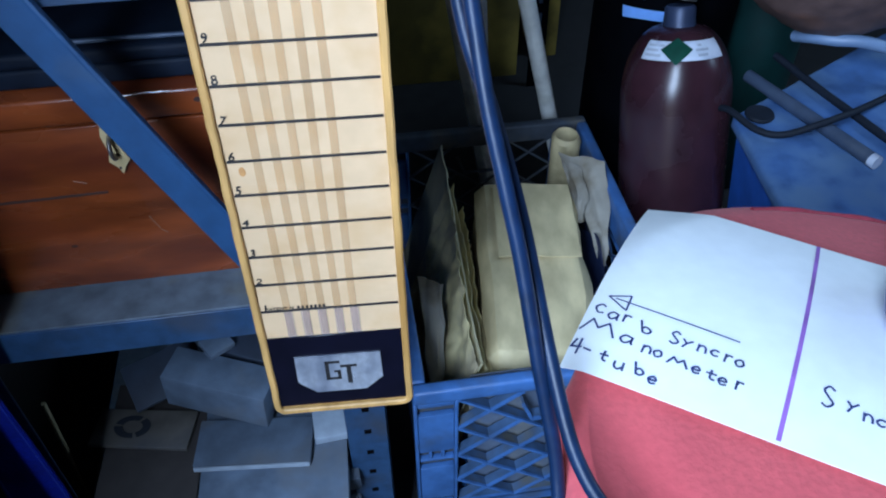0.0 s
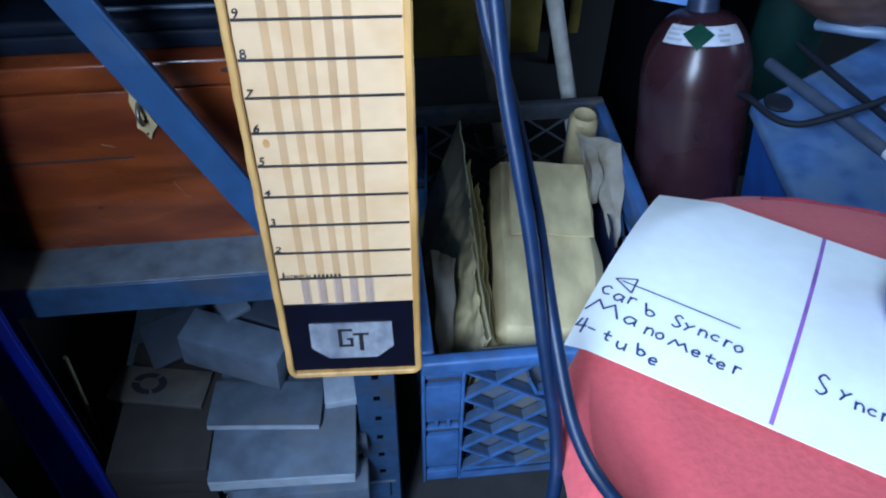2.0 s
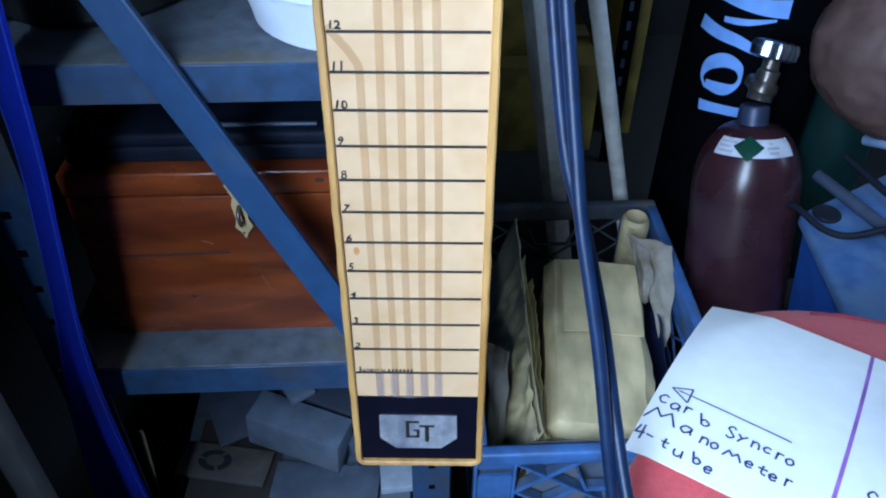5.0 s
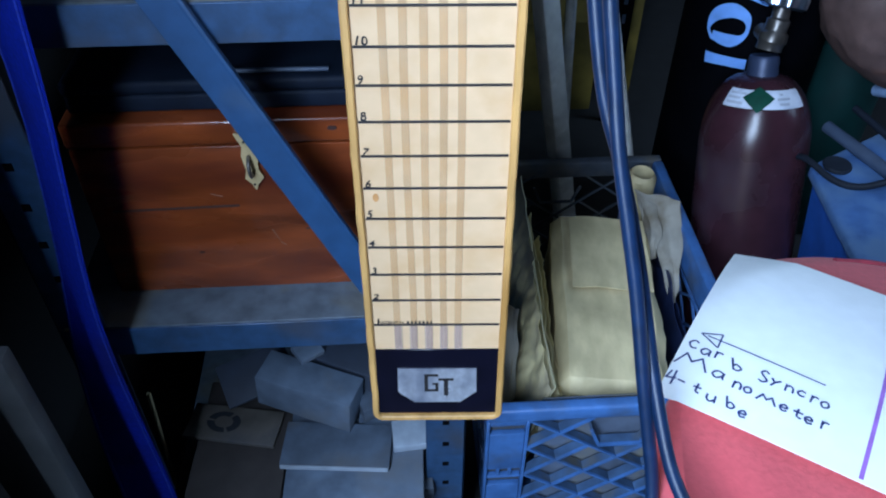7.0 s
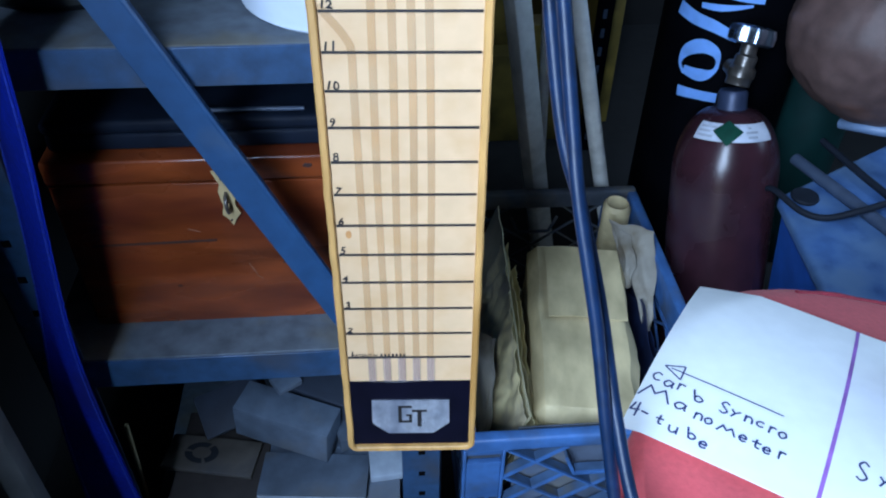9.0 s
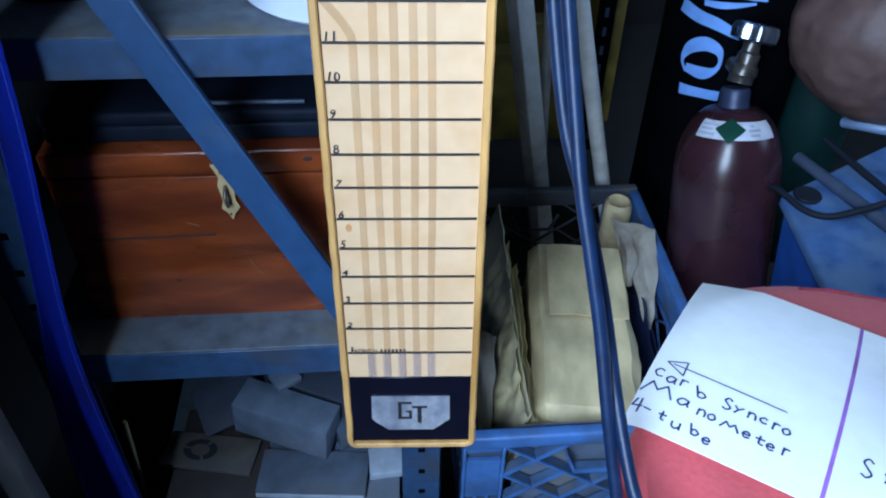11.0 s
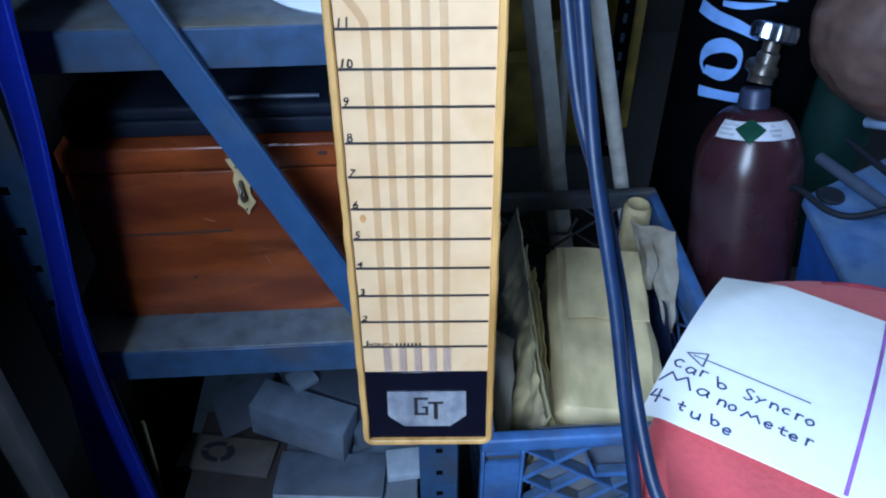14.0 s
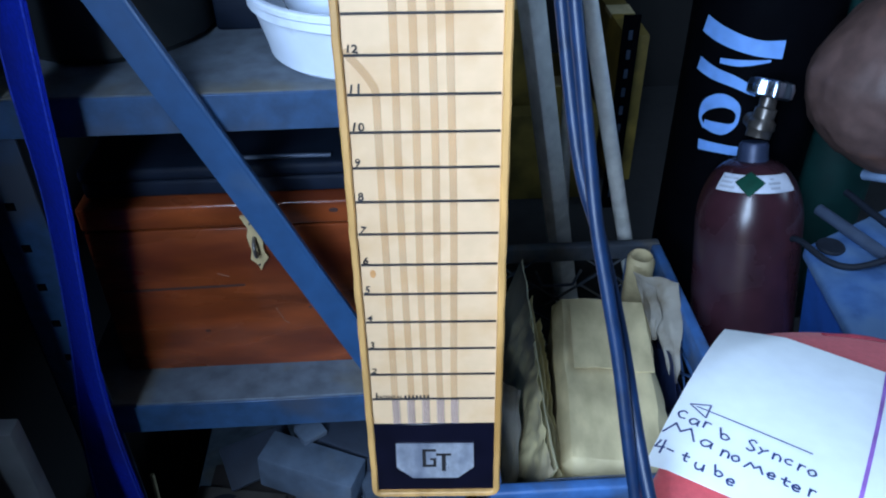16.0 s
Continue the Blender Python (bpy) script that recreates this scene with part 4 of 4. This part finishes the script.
whole("pale_hose", hose([(0.675, 0.56, 0.4), (0.684, 0.528, 0.414), (0.705, 0.508, 0.419), (0.735, 0.492, 0.422), (0.785, 0.476, 0.41), (0.85, 0.45, 0.385), (0.9, 0.42, BINZ + 0.011)], 0.0085), WHITEHOSE, "pale grey-blue hose under the brown bag", "hose", group="hoses on the bin")
whole("rubber_disc", spun([(0, 0), (0.018, 0), (0.0195, 0.003), (0.018, 0.006), (0.011, 0.0055), (0, 0.0045)], 28), HOSE, "flat black rubber disc lying on the bin lid", "disc", pose(0.5735, 0.432, BINZ + 0.0005))
jug = thing("blue_jug", "bright blue plastic jug standing on the bin", "jug", pose(0.728, 0.262, BINZ))
part("body", spun([(0, 0), (0.05, 0), (0.056, 0.006), (0.056, 0.09), (0.045, 0.115), (0.02, 0.125), (0.02, 0.135), (0, 0.135)], 36), BIN, jug)
part("cap", spun([(0, 0.136), (0.022, 0.136), (0.022, 0.15), (0, 0.152)], 24), BLACKP, jug)
bm = bmesh.new()
bmesh.ops.create_icosphere(bm, subdivisions=5, radius=1.0)
for v in bm.verts:
    d = v.co.copy()
    k = 1 + 0.06 * noise.noise(d * 1.6) + 0.022 * noise.noise(d * 6) + 0.014 * noise.noise(d * 15)
    slim = 1 - 0.42 * max(0.0, d.z) ** 1.2
    v.co = Vector((d.x * 0.15 * k * slim + 0.05 * max(0.0, d.z), d.y * 0.13 * k * slim, max(d.z, -0.92) * (0.2 if d.z > 0 else 0.15) * k))
whole("leather_bag", bm, LEATHER, "rounded rust-brown stained leather bag", "bag", pose(0.716, 0.575, 0.558))

# ---- far clutter at the back ----
def carton(x0, x1, y0, y1, z0, z1, label):
    ob = thing("carton", label, "box", pose((x0 + x1) / 2, (y0 + y1) / 2, z0), "cartons at the back")
    w, d, h = x1 - x0, y1 - y0, z1 - z0
    part("body", block(-w / 2, w / 2, -d / 2, d / 2, 0, h, 0.003, 2), CARTON, ob)
    part("tape", block(-w / 2 - 0.0006, w / 2 + 0.0006, -0.03, 0.03, h * 0.97, h + 0.0008, 0.0003, 1), PARCEL, ob)


carton(0.02, 0.42, 1.15, 1.5, 0.0, 0.22, "low yellow cardboard carton against the back wall")
carton(0.05, 0.3, 1.2, 1.5, 0.221, 0.4, "yellow cardboard carton stacked on another")
carton(0.475, 0.53, 1.22, 1.55, 0.0, 0.37, "narrow yellow cardboard carton at the back")
rack = thing("rear_rack", "black perforated steel rack post at the back", "rack", pose(0.45, 1.1, 0))
p0 = part("post", block(-0.018, 0.018, 0, 0.003, 0, 0.46, 0.0008, 1), BLACKTANK, rack)
for k in range(10):
    part("slot", block(-0.004, 0.004, -0.0008, 0.0004, 0.03 + k * 0.042, 0.05 + k * 0.042, 0.0002, 1), PIPE, p0)

# ---- cables hung in front of the crate ----
whole("power_cable", hose([(0.062, 0.03, 1.05), (0.075, -0.015, 0.92), (0.0865, -0.065, 0.81), (0.0905, -0.083, 0.774), (0.0965, -0.1, 0.74), (0.103, -0.118, 0.703), (0.109, -0.142, 0.656), (0.113, -0.155, 0.629), (0.117, -0.172, 0.596), (0.115, -0.188, 0.565), (0.105, -0.2, 0.5), (0.09, -0.19, 0.3), (0.08, -0.17, 0.1), (0.06, -0.15, 0.007), (0.0, -0.1, 0.007)], 0.004, 18),
      CABLE, "thick dark rubber power cable hanging down", "cable", group="hanging cables")
whole("power_cable", hose([(0.056, 0.04, 1.05), (0.07, 0.0, 0.92), (0.083, -0.05, 0.806), (0.0955, -0.073, 0.76), (0.107, -0.1, 0.712), (0.115, -0.135, 0.661), (0.119, -0.165, 0.634), (0.123, -0.185, 0.621), (0.132, -0.207, 0.612), (0.15, -0.24, 0.611), (0.19, -0.3, 0.611), (0.23, -0.38, 0.607), (0.25, -0.46, 0.59), (0.255, -0.5, 0.5), (0.25, -0.5, 0.2), (0.25, -0.49, 0.007), (0.3, -0.45, 0.007)], 0.004, 18),
      CABLE, "thick dark rubber power cable draped over the rag", "cable", group="hanging cables")

# ---- stool with a red rag and the note ----
SC = Vector((0.388, -0.203, 0))
SR = 0.27
LX, LY = 0.1355, -0.107
U, V = Vector((0.817, -0.576)), Vector((0.576, 0.817))
stool = thing("round_stool", "round shop stool with a black vinyl cushion", "stool", pose(SC.x, SC.y, 0))


def slope(x, y):
    """Height of the cushion's worn top: level towards the front, falling away to the back."""
    v = max(0.0, (x - 0.1355) * 0.576 + (y + 0.107) * 0.817)
    return 0.6015 - (0.036 * (v / 0.21) ** 2 if v < 0.2 else 0.0327 + 0.343 * (v - 0.2))


bm = spun([(SR * 0.93 * q, z) for q, z in ((0, -0.075), (0.93, -0.075), (0.985, -0.071), (1.0, -0.055), (0.998, -0.025), (0.98, -0.02), (0.95, -0.0165), (0.9, -0.0145), (0.7, -0.0135), (0.4, -0.0135), (0, -0.0135))], 72)
for v in bm.verts:
    v.co.z += slope(v.co.x + SC.x, v.co.y + SC.y)
part("cushion", bm, BLACKP, stool, "black vinyl cushion")
rag = thing("shop_rag", "red cotton shop rag draped over a stool", "rag", pose(0, 0, 0))


def on_rag(q, a, lift=0.0):
    """A place on the rag: q from its middle (0) to its ragged edge (1), at the angle a."""
    r = q * SR * (1 + 0.012 * noise.noise((3 * math.cos(a), 3 * math.sin(a), 1.5)) + 0.006 * noise.noise((14 * math.cos(a), 14 * math.sin(a), 4)) + 0.045 * math.exp(-(((a - radians(100)) / radians(22)) ** 2)))
    x, y = SC.x + r * math.cos(a), SC.y + r * math.sin(a)
    u, v = (x - LX) * U.x + (y - LY) * U.y, (x - LX) * V.x + (y - LY) * V.y
    tuck = max(0.0, 0.008 - u) * max(0.0, min(1.0, (v + 0.02) / 0.025))           # the rag stops short of the note's edge
    x, y = x + U.x * tuck, y + U.y * tuck
    fold = 0.0022 * noise.noise((x * 9, y * 5, 2.0)) + 0.0009 * noise.noise((x * 30, y * 22, 5.0))
    under = 1.0 if 0.0 > (x - LX) * V.x + (y - LY) * V.y - 0.012 else 0.15      # smooth beneath the note
    fold -= 0.007 * math.exp(-(((x - 0.165 + 0.18 * (y + 0.2)) / 0.012) ** 2)) * max(0.0, min(1.0, (-0.12 - y) / 0.06))
    drop = 0.25 * max(0.0, q - 0.955) * SR * 6 if x < 0.3 and y < -0.1 else 0.35 * max(0.0, q - 0.94) * SR
    return Vector((x, y, slope(x, y) - 0.0008 + fold * under - drop + lift))


bm = bmesh.new()
n, levels = 144, [k / 34 for k in range(1, 35)]
for lift in (0.0, -0.002):
    mid = bm.verts.new(on_rag(0, 0, lift))
    rings = [[bm.verts.new(on_rag(q, 2 * math.pi * k / n, lift)) for k in range(n)] for q in levels]
    for k in range(n):
        bm.faces.new((mid, rings[0][k], rings[0][(k + 1) % n]))
        for a, b in zip(rings, rings[1:]):
            bm.faces.new((a[k], b[k], b[(k + 1) % n], a[(k + 1) % n]))
    if lift == 0.0:
        outer = rings[-1]
for k in range(n):
    bm.faces.new((outer[k], outer[(k + 1) % n], rings[-1][(k + 1) % n], rings[-1][k]))
part("cloth", bm, RED, rag)
part("hem", hose([on_rag(0.955, 2 * math.pi * k / 200, 0.0004 + 0.0008 * math.sin(k * 0.9)) for k in range(10, 56)], 0.0026, 8, 1), PIPING, rag, "stitched dark red hem")
part("seat_plate", spun([(0, 0.425), (SR * 0.6, 0.425), (SR * 0.62, 0.43), (SR * 0.62, 0.462), (0, 0.462)], 64), BLACKP, stool)
part("column", spun([(0, 0.02), (0.025, 0.02), (0.025, 0.3), (0.018, 0.302), (0.018, 0.425), (0, 0.425)], 32), CHROME, stool)
part("foot", spun([(0, 0), (0.2, 0), (0.203, 0.006), (0.19, 0.014), (0.03, 0.026), (0, 0.026)], 64), BLACKP, stool)



def on_paper(u, v, lift=0.0):
    """A place on the note: u along its lower edge, v up the sheet, in metres."""
    x, y = LX + U.x * u + V.x * v, LY + U.y * u + V.y * v
    z = slope(x, y) + 0.003 + 0.0005 * math.sin(u * 30) - 0.3 * max(0.0, math.hypot(x - SC.x, y - SC.y) - 0.258)
    return Vector((x, y, z + lift))


note = thing("paper_note", "white paper note with handwriting on a red rag", "paper", pose(0, 0, 0))
part("page", sheet(lambda u, v: on_paper(u * 0.279, -0.002 + v * 0.214), 40, 30, 0.0004), PAPER, note)


def on_note(bm, lift=0.0006):
    for v in bm.verts:
        v.co = on_paper(v.co.x, v.co.y, lift + v.co.z)
    return bm


def ink_line(points, w, name, material):
    bm = bmesh.new()
    for a, b in zip(points, points[1:]):
        a, b = Vector(a), Vector(b)
        s = Vector((-(b - a).y, (b - a).x)).normalized() * w / 2
        k = max(1, int((b - a).length / 0.008))
        for i in range(k):
            p, q = a + (b - a) * i / k, a + (b - a) * (i + 1) / k
            bm.faces.new([bm.verts.new((*c, 0)) for c in (p - s, q - s, q + s, p + s)])
    return part(name, on_note(bm), material, note)


PEN = {}


def glyph(name, *lines):
    """Pen strokes of a letter in a unit cell; a stroke that starts with 0 is straight between its points."""
    PEN[name] = lines


glyph("c", ((0.95, 0.85), (0.5, 1.0), (0.05, 0.55), (0.4, 0.05), (0.95, 0.15)))
glyph("a", ((0.85, 0.9), (0.35, 1.0), (0.05, 0.45), (0.4, 0.02), (0.8, 0.45), (0.9, 0.95), (0.88, 0.3), (1.0, 0.0)))
glyph("r", (0, (0.1, 0.0), (0.12, 1.0)), ((0.12, 0.6), (0.4, 0.95), (0.9, 0.9)))
glyph("b", (0, (0.1, 1.7), (0.12, 0.02)), ((0.12, 0.6), (0.55, 0.95), (0.95, 0.5), (0.55, 0.0), (0.12, 0.05)))
glyph("s", ((0.9, 0.95), (0.5, 1.12), (0.15, 0.85), (0.5, 0.55), (0.88, 0.25), (0.5, 0.0), (0.08, 0.12)))
glyph("y", (0, (0.05, 1.0), (0.45, 0.45)), (0, (0.95, 1.0), (0.45, 0.45), (0.15, -0.25)))
glyph("n", (0, (0.1, 0.0), (0.12, 0.95)), ((0.12, 0.65), (0.5, 0.98), (0.85, 0.7), (0.9, 0.0)))
glyph("o", ((0.5, 1.0), (0.1, 0.6), (0.4, 0.02), (0.9, 0.35), (0.75, 0.9), (0.45, 1.0)))
glyph("M", (0, (0.0, 0.0), (0.28, 1.0), (0.52, 0.4), (0.8, 1.0), (1.05, 0.0)))
glyph("e", ((0.1, 0.5), (0.9, 0.55), (0.6, 1.0), (0.12, 0.6), (0.4, 0.02), (0.95, 0.15)))
glyph("t", ((0.45, 1.6), (0.42, 0.25), (0.9, 0.05)), (0, (0.05, 0.95), (0.9, 1.0)))
glyph("u", ((0.1, 1.0), (0.15, 0.25), (0.5, 0.0), (0.85, 0.4)), (0, (0.88, 1.0), (0.92, 0.0)))
glyph("4", (0, (0.35, 1.35), (0.05, 0.6), (0.95, 0.65)), (0, (0.8, 1.4), (0.72, 0.0)))
glyph("-", (0, (0.1, 0.55), (0.9, 0.5)))


def note_segment(bm, p, q, pen, u0, v, turn, lift):
    """One straight pen stroke with blunt ends."""
    way = (q - p).normalized()
    s, e = Vector((-way.y, way.x, 0)) * pen / 2, way * pen * 0.35
    quad = []
    for w in (p - s - e, q - s + e, q + s + e, p + s - e):
        x, y = w.x - u0, w.y
        quad.append(bm.verts.new((u0 + x * math.cos(turn) - y * math.sin(turn), v + x * math.sin(turn) + y * math.cos(turn), lift)))
    bm.faces.new(quad)


def note_text(text, cells, seed=0.0, pen=0.0014):
    """Marker handwriting: a letter after another, each in its cell (left, foot, width, height) on the sheet."""
    count = 0
    for i, (ch, (u0, v, wide, big)) in enumerate(zip(text, cells)):
        bm = bmesh.new()
        lean = 0.08 * noise.noise((i * 1.7, seed, 0.5)) + (-0.3 if ch == "b" else 0.0)
        for line in PEN[ch]:
            straight = line[0] == 0
            pts = [Vector((u0 + x * wide + lean * y * big, y * big, 0)) for x, y in (line[1:] if straight else line)]
            if straight:
                for p, q in zip(pts, pts[1:]):
                    note_segment(bm, p, q, pen, u0, v, 0.0, 0.00006 * (count % 5))
                    count += 1
                continue
            pts, rows3 = smooth_path(pts, 5), []
            for k, q in enumerate(pts):
                way = (pts[min(k + 1, len(pts) - 1)] - pts[max(k - 1, 0)]).normalized()
                s = Vector((-way.y, way.x, 0)) * pen / 2 * (1 + 0.25 * noise.noise((k * 0.8, i, seed)))
                rows3.append([bm.verts.new((w.x, v + w.y, 0.00006 * (count % 5))) for w in (q - s, q + s)])
            for p, q in zip(rows3, rows3[1:]):
                bm.faces.new((p[0], q[0], q[1], p[1]))
            count += 1
        part("handwritten_letter", on_note(bm), BLUEINK, note)


ink_line([(0.124, 0.0), (0.1267, 0.211)], 0.0027, "purple_line", PURPLE)
ink_line([(0.009, 0.0645), (0.0224, 0.0562), (0.0221, 0.0711), (0.009, 0.0645)], 0.0012, "arrow", BLUEINK)
ink_line([(0.0135, 0.0644), (0.0918, 0.0624)], 0.0011, "arrow", BLUEINK)
note_text("carb", ((0.0045, 0.0467, 0.0062, 0.0082), (0.0132, 0.0446, 0.0068, 0.0064), (0.0228, 0.046, 0.0055, 0.0064), (0.0358, 0.0425, 0.0066, 0.0055)), 1)
note_text("syncro", ((0.0525, 0.042, 0.0064, 0.0097), (0.0604, 0.0434, 0.006, 0.0052), (0.0695, 0.0426, 0.0058, 0.006), (0.0772, 0.0434, 0.0052, 0.005), (0.0856, 0.042, 0.005, 0.006), (0.0915, 0.0416, 0.006, 0.0058)), 2)
note_text("ManoMeter", ((0.0012, 0.0296, 0.0198, 0.0106), (0.0256, 0.0288, 0.0082, 0.0064), (0.04, 0.0268, 0.0058, 0.0062), (0.0466, 0.0268, 0.0058, 0.0056), (0.056, 0.0258, 0.0112, 0.0056),
                                    (0.0698, 0.025, 0.0056, 0.0054), (0.0787, 0.0243, 0.006, 0.0047), (0.0855, 0.0237, 0.0056, 0.0054), (0.0957, 0.0242, 0.005, 0.0062)), 3)
note_text("4-tube", ((0.0008, 0.0097, 0.0066, 0.0083), (0.0086, 0.0103, 0.005, 0.0076), (0.0192, 0.0098, 0.005, 0.005), (0.0282, 0.0078, 0.0066, 0.0055), (0.0415, 0.009, 0.0056, 0.0049), (0.049, 0.0062, 0.0056, 0.0054)), 4)
note_text("syncro", ((0.1407, 0.0356, 0.0076, 0.0145), (0.1545, 0.039, 0.0062, 0.006), (0.1633, 0.0346, 0.0058, 0.0062), (0.1705, 0.0348, 0.005, 0.005), (0.178, 0.034, 0.005, 0.006), (0.185, 0.033, 0.006, 0.006)), 5)
bulb = thing("blue_bulb_handle", "rounded blue plastic handle with black cap on the note", "tool handle", pose(*on_paper(0.2, 0.133)))
part("handle", spun([(0, 0.0), (0.022, 0.0015), (0.033, 0.012), (0.037, 0.026), (0.033, 0.04), (0.02, 0.05), (0, 0.053)], 40), BLUECAP, bulb)
part("cap", spun([(0, 0), (0.02, 0), (0.022, 0.006), (0.022, 0.03), (0, 0.034)], 28), BLACKP, bulb, at=pose(0.022, 0.034, 0.028, -70, 0, -30))
